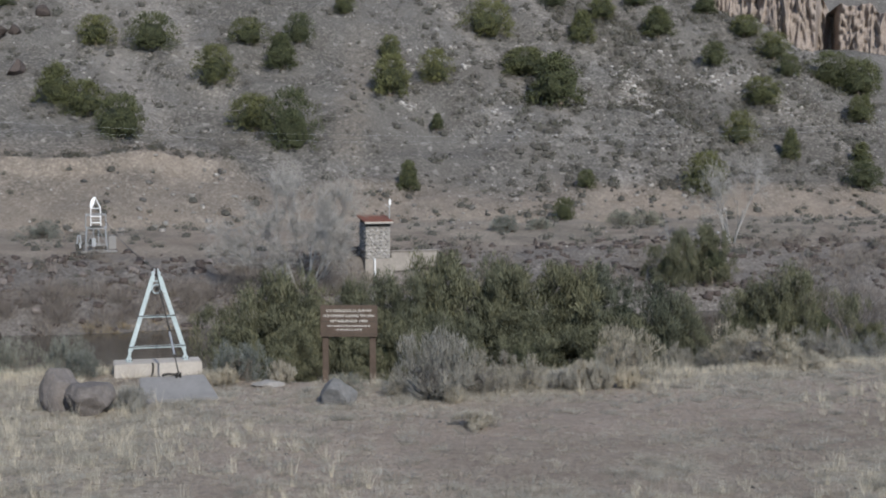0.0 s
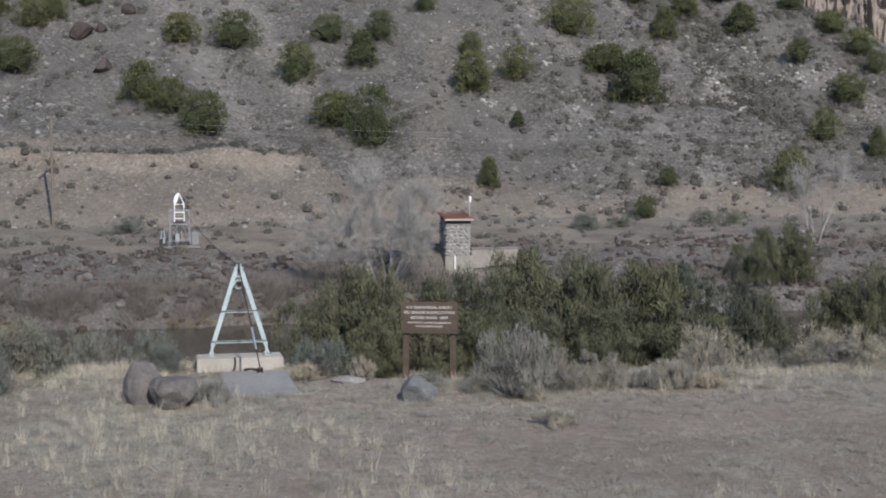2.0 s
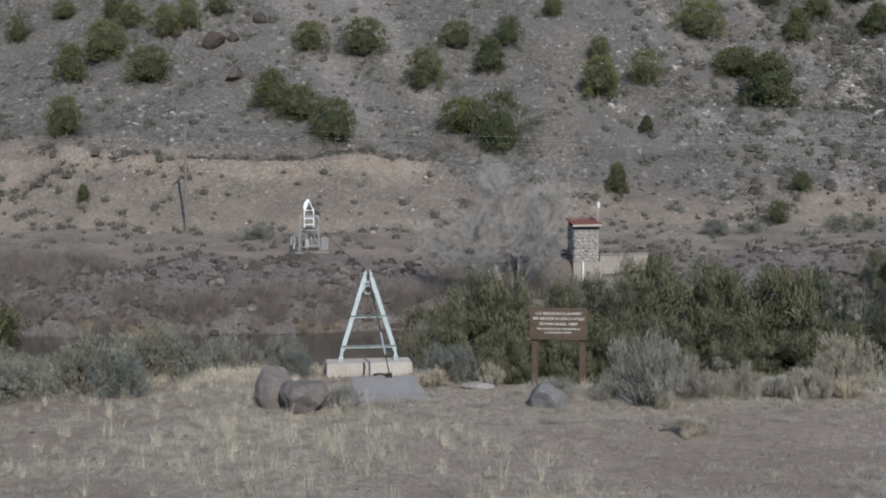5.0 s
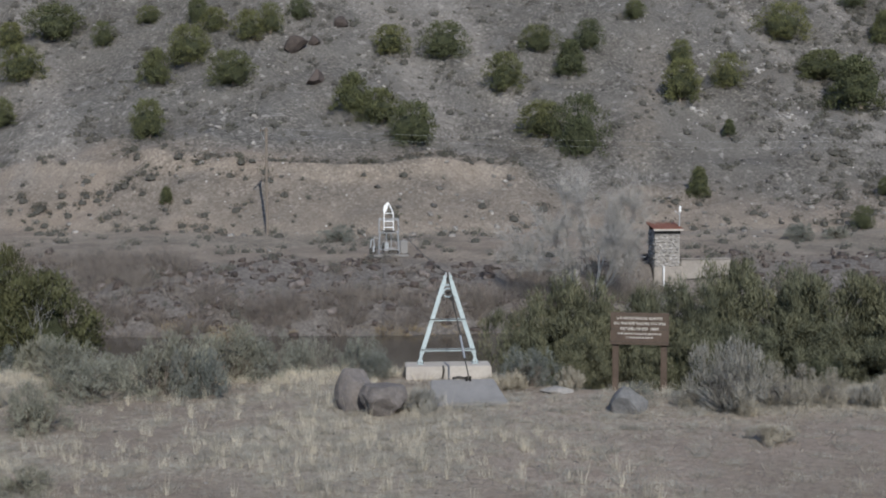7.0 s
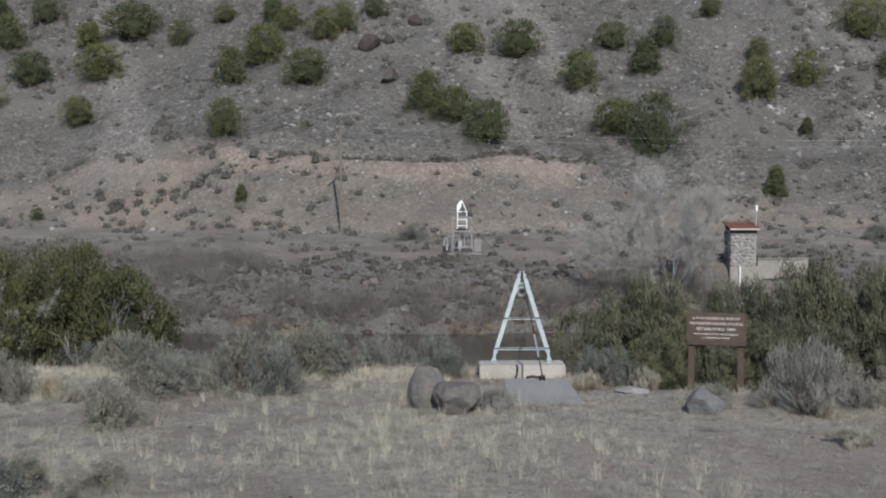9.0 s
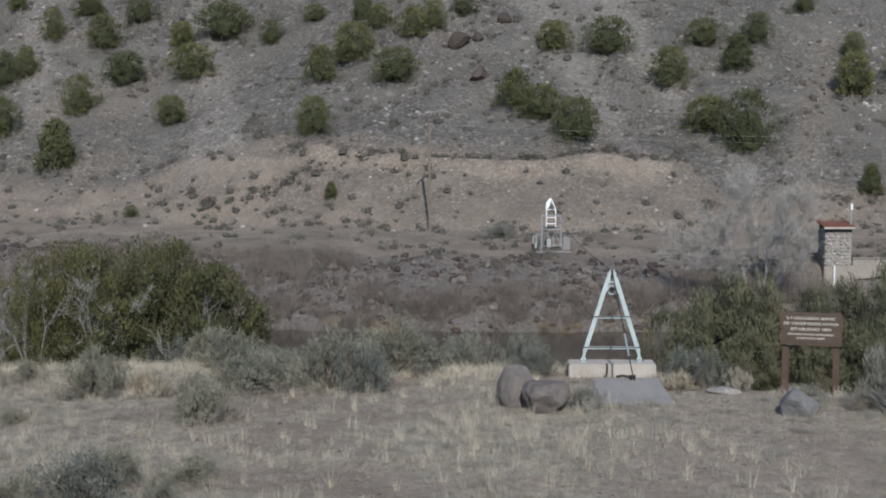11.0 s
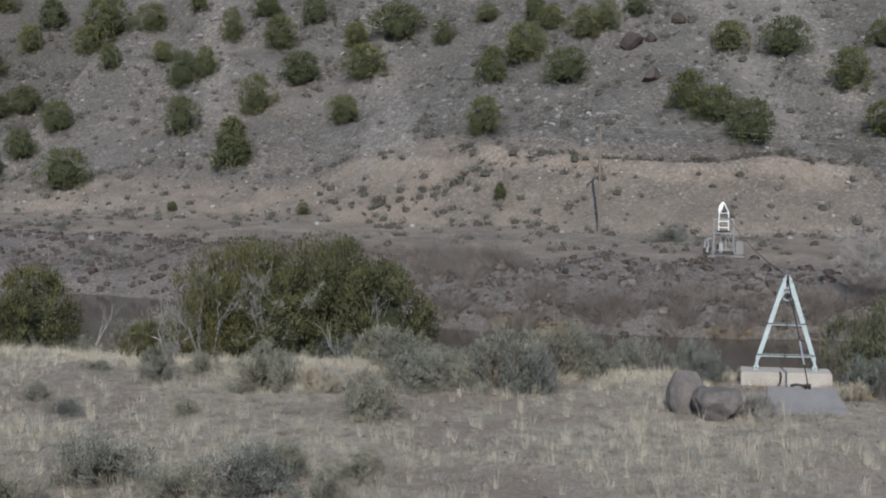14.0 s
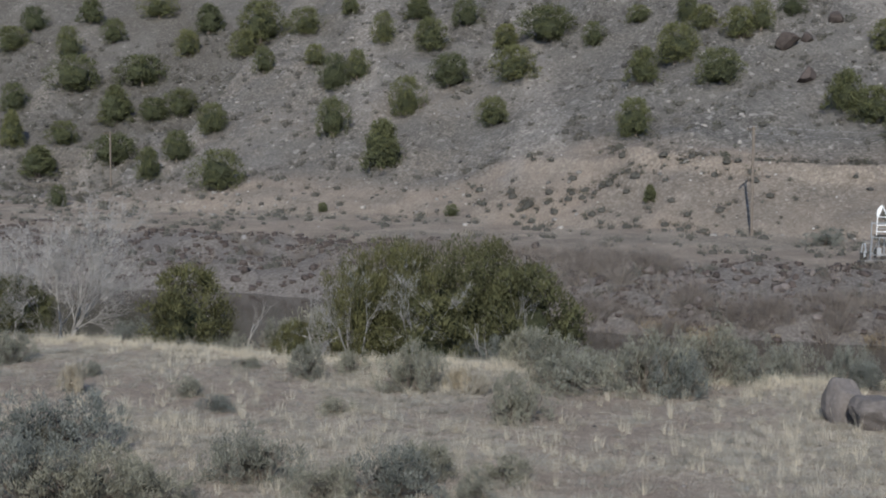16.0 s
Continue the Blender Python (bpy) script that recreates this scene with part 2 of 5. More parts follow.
    col = mixed(nodes, links, mask("pebbles"), col, mixed(nodes, links, 1.0, col, ramp(nodes, links, peb_sep.outputs[1], [(0.0, (0.62,) * 3), (0.7, (1.0,) * 3), (1.0, (1.45,) * 3)]), "MULTIPLY"))
    col = mixed(nodes, links, 0.5, col, ramp(nodes, links, grit, [(0.3, (0.55,) * 3), (0.7, (1.35,) * 3)]), "MULTIPLY")
    links.new(col, bsdf.inputs["Base Color"])
    add = nodes.new("ShaderNodeMath")
    add.operation = "ADD"
    links.new(fine, add.inputs[0])
    links.new(grit, add.inputs[1])
    bumped(nodes, links, bsdf, add.outputs[0], 0.8, 0.12)
    return m


# ---------------------------------------------------------------- mesh helpers
def mesh_object(name, verts, faces, mat, parent=None, smooth=False):
    me = bpy.data.meshes.new(name)
    if isinstance(verts, np.ndarray) and isinstance(faces, np.ndarray):
        k = faces.shape[1]
        me.vertices.add(len(verts))
        me.vertices.foreach_set("co", np.ascontiguousarray(verts, np.float32).ravel())
        me.loops.add(faces.size)
        me.loops.foreach_set("vertex_index", np.ascontiguousarray(faces, np.int32).ravel())
        me.polygons.add(len(faces))
        me.polygons.foreach_set("loop_start", np.arange(0, faces.size, k, dtype=np.int32))
        me.update(calc_edges=True)
        me.validate()
    else:
        me.from_pydata(verts, [], faces)
    if smooth:
        me.shade_smooth()
    me.materials.append(mat)
    ob = new(name, me)
    ob.parent = parent
    return ob


def part(name, bm, mat, parent=None, label="", smooth=False):
    me = bpy.data.meshes.new(name)
    bm.normal_update()
    bm.to_mesh(me)
    bm.free()
    if smooth:
        me.shade_smooth()
    me.materials.append(mat)
    ob = new(name, me)
    ob.parent = parent
    if label:
        tagged(ob, label)
    return ob


def thing(name, m, label, category, group="", kind=""):
    e = new(name)
    e.empty_display_size = 0.2
    e.matrix_basis = m
    return tagged(e, label, category, group, kind)


def gz(x, y):
    return float(ground_z(np.array([x]), np.array([y]))[0])


# ---------------------------------------------------------------- ground, water
def build_ground():
    us = np.concatenate([-np.geomspace(1500, 107, 14), np.arange(-106, 96, 0.5), np.geomspace(96, 1500, 14)])
    vs = np.concatenate([-np.geomspace(900, 4, 12), np.arange(0, 14, 1.0), np.arange(14, 46, 0.24), np.arange(46, 62, 0.8),
                         np.arange(62, 136, 0.4), np.arange(136, 200, 3), np.geomspace(200, 1500, 12)])
    u, v = np.meshgrid(us, vs)
    x, y = to_xy(u, v)
    z = ground_z(x, y)
    nv, nu = u.shape
    i = np.arange(nv * nu).reshape(nv, nu)
    faces = np.stack([i[:-1, :-1], i[:-1, 1:], i[1:, 1:], i[1:, :-1]], -1).reshape(-1, 4)
    ob = mesh_object("ground", np.stack([x, y, z], -1).reshape(-1, 3), faces, ground_material(), smooth=True)
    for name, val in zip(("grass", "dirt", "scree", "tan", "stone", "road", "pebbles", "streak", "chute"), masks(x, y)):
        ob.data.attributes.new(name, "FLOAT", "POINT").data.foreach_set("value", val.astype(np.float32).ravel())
    return tagged(ob, "dry meadow, river banks and stony scree hillside", "ground", kind="structure")


def build_water():
    m, nodes, links, bsdf = material("river_water", 0.12)
    bsdf.inputs["Specular IOR Level"].default_value = 0.3
    col = ramp(nodes, links, tex_noise(nodes, links, 0.25, 3), [(0.3, (0.050, 0.042, 0.033)), (0.7, (0.070, 0.060, 0.048))])
    links.new(col, bsdf.inputs["Base Color"])
    bumped(nodes, links, bsdf, tex_noise(nodes, links, 2.2, 4), 0.2, 0.03)
    us, vs = np.linspace(-160, 160, 60), np.linspace(41, 92, 20)
    u, v = np.meshgrid(us, vs)
    x, y = to_xy(u, v)
    i = np.arange(u.size).reshape(u.shape)
    faces = np.stack([i[:-1, :-1], i[:-1, 1:], i[1:, 1:], i[1:, :-1]], -1).reshape(-1, 4)
    ob = mesh_object("water", np.stack([x, y, 0 * x - 2.3], -1).reshape(-1, 3), faces, m, smooth=True)
    return tagged(ob, "dark brown river flowing slowly past the bank", "river", kind="structure")


build_ground()
build_water()


# ---------------------------------------------------------------- plant and stone shapes
def unit(a):
    return a / np.maximum(np.linalg.norm(a, axis=-1, keepdims=True), 1e-9)


def kites(p, way, length, width, rng, face=None):
    """Leaf sprays: one small kite each at p along way, turned towards face where that is given."""
    n = len(p)
    side = unit(np.cross(way, rng.normal(size=(n, 3)) if face is None else face))
    L, W = np.broadcast_to(length, n)[:, None], np.broadcast_to(width, n)[:, None]
    v = np.stack([p, p + way * L * 0.45 + side * W * 0.5, p + way * L, p + way * L * 0.45 - side * W * 0.5], 1).reshape(-1, 3)
    f = np.arange(4 * n).reshape(n, 4)
    return v, f


def tube_path(verts, faces, pts, radii, sides=5):
    """A tapered limb through pts, added to the lists."""
    base = len(verts)
    pts = [Vector(p) for p in pts]
    for i, p in enumerate(pts):
        d = (pts[min(i + 1, len(pts) - 1)] - pts[max(i - 1, 0)]).normalized()
        a = d.orthogonal().normalized()
        b = d.cross(a)
        for k in range(sides):
            t = 2 * math.pi * k / sides
            verts.append(tuple(p + (a * math.cos(t) + b * math.sin(t)) * radii[i]))
    for i in range(len(pts) - 1):
        for k in range(sides):
            q, r = base + i * sides + k, base + i * sides + (k + 1) % sides
            faces.append((q, r, r + sides, q + sides))
    faces.append(tuple(base + (len(pts) - 1) * sides + k for k in range(sides)))


def limb(rng, start, way, length, bend=0.25, n=4, lift=0.1):
    pts, d = [Vector(start)], Vector(way).normalized()
    for _ in range(n):
        pts.append(pts[-1] + d * (length / n))
        d = (d + Vector(rng.normal(size=3)) * bend + Vector((0, 0, lift))).normalized()
    return pts


def branching(rng, start, way, length, radius, depth, verts, faces, split=(2, 4), spread=0.55, lift=0.12, shrink=0.66):
    """A bare limb and its twigs, down to depth levels."""
    pts = limb(rng, start, way, length, 0.16 if depth > 2 else 0.24, 4 if depth > 1 else 2, lift)
    sides = 6 if depth > 3 else 4 if depth > 2 else 3
    rad = [radius * (1 - 0.5 * i / (len(pts) - 1)) for i in range(len(pts))]
    tube_path(verts, faces, pts, rad, sides)
    if depth <= 0:
        return
    for _ in range(int(rng.integers(split[0], split[1] + 1))):
        i = int(rng.integers(max(1, len(pts) - 3), len(pts)))
        d = (pts[i] - pts[i - 1]).normalized()
        w = (d + Vector(rng.normal(size=3)) * spread).normalized()
        branching(rng, pts[i], w, length * shrink * rng.uniform(0.8, 1.2), rad[i] * 0.62, depth - 1, verts, faces, split, spread, lift, shrink)


def crown_kites(rng, clumps, per, h, w, profile, length, width, up=0.5, low=0.06, squash=1.0):
    """A crown of separate clumps of sprays with gaps between them and an uneven outline."""
    t = low + (1 - low) * rng.random(clumps) ** 0.9
    az = rng.random(clumps) * 2 * math.pi
    lob = 1 + 0.22 * np.sin(2 * az + rng.random() * 6) + 0.16 * np.sin(5 * az + rng.random() * 6)
    r = 0.5 * w * profile(t) * lob * rng.random(clumps) ** 0.28
    c = np.stack([r * np.cos(az), r * np.sin(az) * squash, t * h], -1)
    size = (0.06 + 0.075 * rng.random(clumps)) * w * (1.0 if clumps > 60 else 1.42)
    idx = np.repeat(np.arange(clumps), per)
    off = unit(rng.normal(size=(len(idx), 3)))
    p = c[idx] + off * size[idx, None] * (rng.random((len(idx), 1)) ** 0.3) * np.array([0.85, 0.85, 1.25] if up > 1 else [1, 1, 0.9])
    out = unit(p - np.array([0, 0, 0.40 * h]))
    face = unit(off + out * 0.55 + rng.normal(size=p.shape) * (0.62 if up > 1 else 0.38))
    way = off * 0.45 + out * 0.35 + np.array([0, 0, up]) + rng.normal(size=p.shape) * 0.4
    way = unit(way - 0.7 * face * np.sum(way * face, -1, keepdims=True))
    p[:, 2] = np.maximum(p[:, 2], 0.03)
    return kites(p, way, length * rng.uniform(0.6, 1.3, len(p)), width * rng.uniform(0.7, 1.3, len(p)), rng, face)


def crown_lobes(rng, lobes, clumps, per, h, w, profile, length, width, up, squash=1.0):
    """Several overlapping crowns of unlike height, as on an old many-stemmed bush."""
    vs, fs, base = [], [], 0
    for k in range(lobes):
        a, r = rng.random() * 6.28, (0.12 + 0.26 * rng.random()) * w
        lw, lh = w * rng.uniform(0.42, 0.62), h * (rng.uniform(0.55, 1.0) if k else 1.0)
        v, f = crown_kites(rng, clumps, per, lh, lw, profile, length, width, up, 0.03, squash)
        vs.append(v + np.array([r * math.cos(a), r * math.sin(a) * squash, 0]))
        fs.append(f + base)
        base += len(v)
    return np.concatenate(vs), np.concatenate(fs)


def round_top(t):
    return np.sqrt(np.clip(1 - ((t - 0.36) / 0.68) ** 2, 0.02, 1))


def cone_top(t):
    return np.clip(1.08 - t, 0.06, 1) ** 0.62 * np.clip(t * 6 + 0.4, 0, 1)


def foliage(name, dark, light, thinness=0.38):
    m, nodes, links, bsdf = material(name, 0.75)
    bsdf.inputs["Specular IOR Level"].default_value = 0.12
    isl = nodes.new("ShaderNodeNewGeometry").outputs["Random Per Island"]
    col = ramp(nodes, links, isl, [(0.0, dark), (0.55, tuple((a + b) / 2 for a, b in zip(dark, light))), (1.0, light)])
    col = mixed(nodes, links, 0.55, col, ramp(nodes, links, tex_noise(nodes, links, 1.9, 4), [(0.40, dark), (0.60, light)]))
    rnd = nodes.new("ShaderNodeObjectInfo").outputs["Random"]
    col = mixed(nodes, links, 1.0, col, ramp(nodes, links, rnd, [(0.0, (0.72, 0.76, 0.80)), (1.0, (1.22, 1.16, 1.02))]), "MULTIPLY")
    links.new(col, bsdf.inputs["Base Color"])
    thin, both = nodes.new("ShaderNodeBsdfTranslucent"), nodes.new("ShaderNodeMixShader")
    links.new(col, thin.inputs["Color"])
    both.inputs[0].default_value = thinness
    links.new(bsdf.outputs[0], both.inputs[1])
    links.new(thin.outputs[0], both.inputs[2])
    links.new(both.outputs[0], nodes["Material Output"].inputs["Surface"])
    return m


JUNIPER_DARK = foliage("juniper_needles", (0.056, 0.064, 0.033), (0.172, 0.177, 0.089), 0.22)
JUNIPER_OLIVE = foliage("olive_juniper_needles", (0.038, 0.041, 0.021), (0.150, 0.148, 0.073), 0.18)
SAGE_LEAF = foliage("sage_leaves", (0.125, 0.127, 0.108), (0.350, 0.350, 0.298), 0.25)
BRUSH_TWIG = foliage("brush_twigs", (0.217, 0.199, 0.171), (0.518, 0.483, 0.420))
DRY_GRASS = foliage("dry_grass_blades", (0.33, 0.291, 0.242), (0.63, 0.572, 0.49))
PALE_STRAW = foliage("pale_straw", (0.45, 0.410, 0.345), (0.76, 0.712, 0.625))
BUNCH_GRASS = foliage("greyed_bunch_grass", (0.30, 0.270, 0.225), (0.62, 0.570, 0.490))
SCRUB = foliage("scrub_twigs", (0.054, 0.050, 0.043), (0.150, 0.140, 0.122), 0.2)
GREEN_SCRUB = foliage("green_scrub_leaves", (0.056, 0.058, 0.040), (0.150, 0.150, 0.108), 0.2)
MAUVE_TWIG = foliage("mauve_brush_twigs", (0.150, 0.133, 0.128), (0.325, 0.292, 0.282))
WILLOW = foliage("bare_willow_twigs", (0.175, 0.154, 0.144), (0.357, 0.322, 0.302))
JUNIPER_RIVER = foliage("riverside_juniper_needles", (0.060, 0.065, 0.046), (0.222, 0.222, 0.150), 0.25)
# near-black tone for sagebrush interiors, shade given as a colour
SHADED_TWIG = plain("shaded_inner_twigs", (0.045, 0.043, 0.032), (0.085, 0.080, 0.062), 9, bump=1.0, dist=0.05)
# darkened needle green: the shade inside a juniper crown, put into the colour
JUNIPER_SHADE = plain("shaded_inner_juniper", (0.036, 0.042, 0.022), (0.100, 0.108, 0.056), 11, bump=1.0, dist=0.12)
# dull dark brown painted on the domes as shade under the scrub sprays
SCRUB_SHADE = plain("shaded_inner_scrub", (0.062, 0.058, 0.049), (0.120, 0.113, 0.097), 9, bump=1.0, dist=0.05)
GREY_TWIG = plain("grey_brush_stems", (0.16, 0.150, 0.135), (0.27, 0.255, 0.232), 6)
# the grey stems again, darkened to paint the shade within rabbitbrush
GREY_SHADE = plain("shaded_grey_twigs", (0.10, 0.094, 0.083), (0.20, 0.188, 0.165), 9, bump=1.0, dist=0.05)
STRAW_HEART = plain("inner_straw", (0.22, 0.192, 0.148), (0.40, 0.355, 0.28), 9, bump=1.0, dist=0.05)
BARK = plain("juniper_bark", (0.13, 0.10, 0.08), (0.24, 0.20, 0.165), 6)
DEAD_WOOD = plain("bleached_dead_wood", (0.205, 0.195, 0.180), (0.33, 0.315, 0.295), 5)
PALE_BARK = plain("pale_cottonwood_bark", (0.26, 0.242, 0.222), (0.39, 0.368, 0.34), 5)
ROCK_DARK = plain("dark_basalt", (0.110, 0.096, 0.088), (0.200, 0.178, 0.165), 1.6, bump=0.35, dist=0.05, obrand=0.12, speckle=0.22)
ROCK_GREY = plain("blue_grey_basalt", (0.105, 0.103, 0.102), (0.180, 0.177, 0.175), 1.6, bump=0.35, dist=0.05, speckle=0.22)
ROCK_RED = plain("rusty_basalt", (0.052, 0.040, 0.035), (0.100, 0.080, 0.071), 3, bump=0.7, dist=0.06, obrand=0.35)
ROCK_MIX = plain("loose_scree", (0.125, 0.113, 0.102), (0.265, 0.247, 0.227), 2, island=0.75, bump=0.4)
ROCK_PALE = plain("pale_rock", (0.27, 0.252, 0.232), (0.42, 0.396, 0.368), 3, bump=0.5, dist=0.05, island=0.35)
ROCK_PINK = plain("pinkish_tuff", (0.195, 0.156, 0.131), (0.325, 0.270, 0.231), 0.5, bump=0.8, dist=0.15)


def leaf_part(name, vf, mat, parent, label=""):
    ob = mesh_object(name, vf[0], vf[1], mat, parent)
    if label:
        tagged(ob, label)
    return ob


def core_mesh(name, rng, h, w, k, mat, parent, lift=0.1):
    """The dense inside of a crown: a lumpy mass well within the sprays, its darker colour standing in for inner shade.
    """
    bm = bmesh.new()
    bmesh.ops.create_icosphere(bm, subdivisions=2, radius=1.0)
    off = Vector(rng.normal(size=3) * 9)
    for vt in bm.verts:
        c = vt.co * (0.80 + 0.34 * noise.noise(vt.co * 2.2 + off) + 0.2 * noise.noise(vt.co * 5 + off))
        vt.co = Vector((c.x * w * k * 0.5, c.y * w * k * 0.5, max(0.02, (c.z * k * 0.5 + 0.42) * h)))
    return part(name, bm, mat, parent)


AWAY = Matrix.Translation((0, -400, -60))     # nothing is left here; models are moved to their first place


def juniper_model(seed, h, w, clumps, per, profile, mat, length, width, name, label, group, up=0.5, dead=0, squash=1.0, lobes=0):
    rng = np.random.default_rng(seed)
    e = thing(name, AWAY, label, "juniper", group)
    verts, faces = [], []
    for k in range(3):
        a = rng.random() * 6.28
        tube_path(verts, faces, limb(rng, (0.08 * k * math.cos(a), 0.08 * k * math.sin(a), -0.25), (0.22 * math.cos(a), 0.22 * math.sin(a), 1), h * 0.6, 0.08, 5),
                  [0.04 * h * f for f in (1, 0.8, 0.6, 0.42, 0.28, 0.1)], 6)
    mesh_object("trunk", verts, faces, BARK, e, True)
    # dark mass painted as the crown's shaded depth, closes gaps between sprays
    core_mesh("inner_crown", rng, h, w, 0.46 if lobes else 0.80 if clumps > 200 else 0.58, JUNIPER_SHADE, e)
    leaf_part("crown", crown_lobes(rng, lobes, clumps, per, h, w, profile, length, width, up, squash) if lobes else
              crown_kites(rng, clumps, per, h, w, profile, length, width, up, 0.0, squash), mat, e)
    for k in range(dead):
        v2, f2 = [], []
        a = rng.uniform(2.6, 4.6)
        branching(rng, (0.36 * w * math.cos(a) + rng.normal() * 0.2, -0.30 * w + rng.normal() * 0.15, 0.1), (0.5 * math.cos(a), -0.25, 1.1), h * 0.34, 0.05, 3, v2, f2, (2, 3), 0.45, 0.05, 0.72)
        mesh_object("dead_branch", v2, f2, DEAD_WOOD, e)
        tagged(e.children[-1], "bleached grey dead branch")
    return e


def place_copies(models, spots, rng):
    """Sets each spot (x, y, width, height) with one of the models; the first use of a model moves the model itself."""
    for x, y, w, h in spots:
        ob, mw, mh = models[int(rng.integers(len(models)))]
        m = pose(x, y, gz(x, y) - 0.05 * h, 0, 0, float(rng.random() * 360)) @ Matrix.Diagonal((w / mw, w / mw, h / mh, 1))
        if ob.name in PLACED:
            copy_thing(ob, m @ Matrix.Diagonal((*(1 / c for c in ob.scale), 1)))
        else:
            ob.matrix_basis = m
            PLACED.add(ob.name)


PLACED = set()


def clean(models):
    """Drops models that no spot used."""
    for ob, _, _ in models:
        if ob.name not in PLACED:
            for o in (*ob.children_recursive, ob):
                bpy.data.objects.remove(o)


def shrub_model(name, seed, h, w, stems, leaves, mat, label, category, group, leaf=(0.16, 0.035), stem_mat=None, lobes=9, heart=None, thick=1.0):
    """A low rounded shrub: crooked stems fan out of one foot, with narrow leaf sprays over their outer half."""
    rng = np.random.default_rng(seed)
    e = thing(name, AWAY, label, category, group)
    verts, faces = [], []
    for _ in range(stems):
        a, tilt = rng.random() * 6.28, rng.random() ** 0.6
        d = (math.cos(a) * tilt * w * 0.5, math.sin(a) * tilt * w * 0.5, h * (1 - 0.45 * tilt ** 2) * rng.uniform(0.75, 1.0))
        pts = limb(rng, (0.08 * math.cos(a), 0.08 * math.sin(a), -0.05), d, math.hypot(*d) * 0.92, 0.22, 4, 0.02)
        tube_path(verts, faces, pts, [thick * q for q in (0.016, 0.012, 0.009, 0.006, 0.003)], 3)
    mesh_object("stem_tangle", verts, faces, stem_mat or BARK, e)
    # inner lump coloured darker than the leaves to show shade between stems
    core_mesh("inner_mass", rng, h, w, 0.42, heart or SHADED_TWIG, e)
    leaf_part("foliage", crown_lobes(rng, lobes, leaves // (lobes * 40), 40, h, w, round_top, leaf[0], leaf[1], 1.1), mat, e)
    return e


def stone_mesh(name, seed, size, mat, detail=2, rough=0.25, cuts=(11, 0.66, 0.92)):
    """A weathered stone with broken facets."""
    bm = bmesh.new()
    bmesh.ops.create_icosphere(bm, subdivisions=detail, radius=1.0)
    off = Vector((seed * 3.7, seed * 1.3, seed * 5.1))
    rng = np.random.default_rng(seed)
    planes = [(Vector(unit(rng.normal(size=3))), rng.uniform(cuts[1], cuts[2])) for _ in range(cuts[0])]
    for vt in bm.verts:
        c = vt.co.copy()
        for nrm, dist in planes:
            over = c.dot(nrm) - dist
            if over > 0:
                c -= nrm * over * 0.96
        c *= 1 + rough * noise.noise(vt.co * 1.4 + off) + 0.4 * rough * noise.noise(vt.co * 4 + off)
        vt.co = Vector((c.x * size[0], c.y * size[1], c.z * size[2]))
    me = bpy.data.meshes.new(name)
    bm.to_mesh(me)
    bm.free()
    me.materials.append(mat)
    return me


def scatter_stones(name, x, y, size, mat, seed, label, sink=0.3):
    """Loose stones as one sheet of stuff: eight-cornered lumps, each turned and squashed its own way."""
    rng = np.random.default_rng(seed)
    n = len(x)
    base = np.array([[-1, -1, -1], [1, -1, -1], [1, 1, -1], [-1, 1, -1], [-1, -1, 1], [1, -1, 1], [1, 1, 1], [-1, 1, 1]], float)
    box = np.array([[0, 3, 2, 1], [4, 5, 6, 7], [0, 1, 5, 4], [1, 2, 6, 5], [2, 3, 7, 6], [3, 0, 4, 7]])
    p = base[None] * rng.uniform(0.45, 1.0, (n, 8, 3)) * np.stack([np.ones(n), rng.uniform(0.6, 1, n), rng.uniform(0.4, 0.8, n)], -1)[:, None]
    a, b = rng.random(n) * 6.28, rng.normal(size=n) * 0.4
    ca, sa, cb, sb = np.cos(a)[:, None], np.sin(a)[:, None], np.cos(b)[:, None], np.sin(b)[:, None]
    X, Y, Z = p[..., 0], p[..., 1], p[..., 2]
    Y, Z = Y * cb - Z * sb, Y * sb + Z * cb
    X, Y = X * ca - Y * sa, X * sa + Y * ca
    s = size[:, None] * 0.5
    z = ground_z(x, y)
    v = np.stack([X * s + x[:, None], Y * s + y[:, None], Z * s + (z + size * (0.3 - sink) * 0.5)[:, None]], -1).reshape(-1, 3)
    f = (box[None] + 8 * np.arange(n)[:, None, None]).reshape(-1, 4)
    return tagged(mesh_object(name, v, f, mat), label, "stones", kind="stuff")


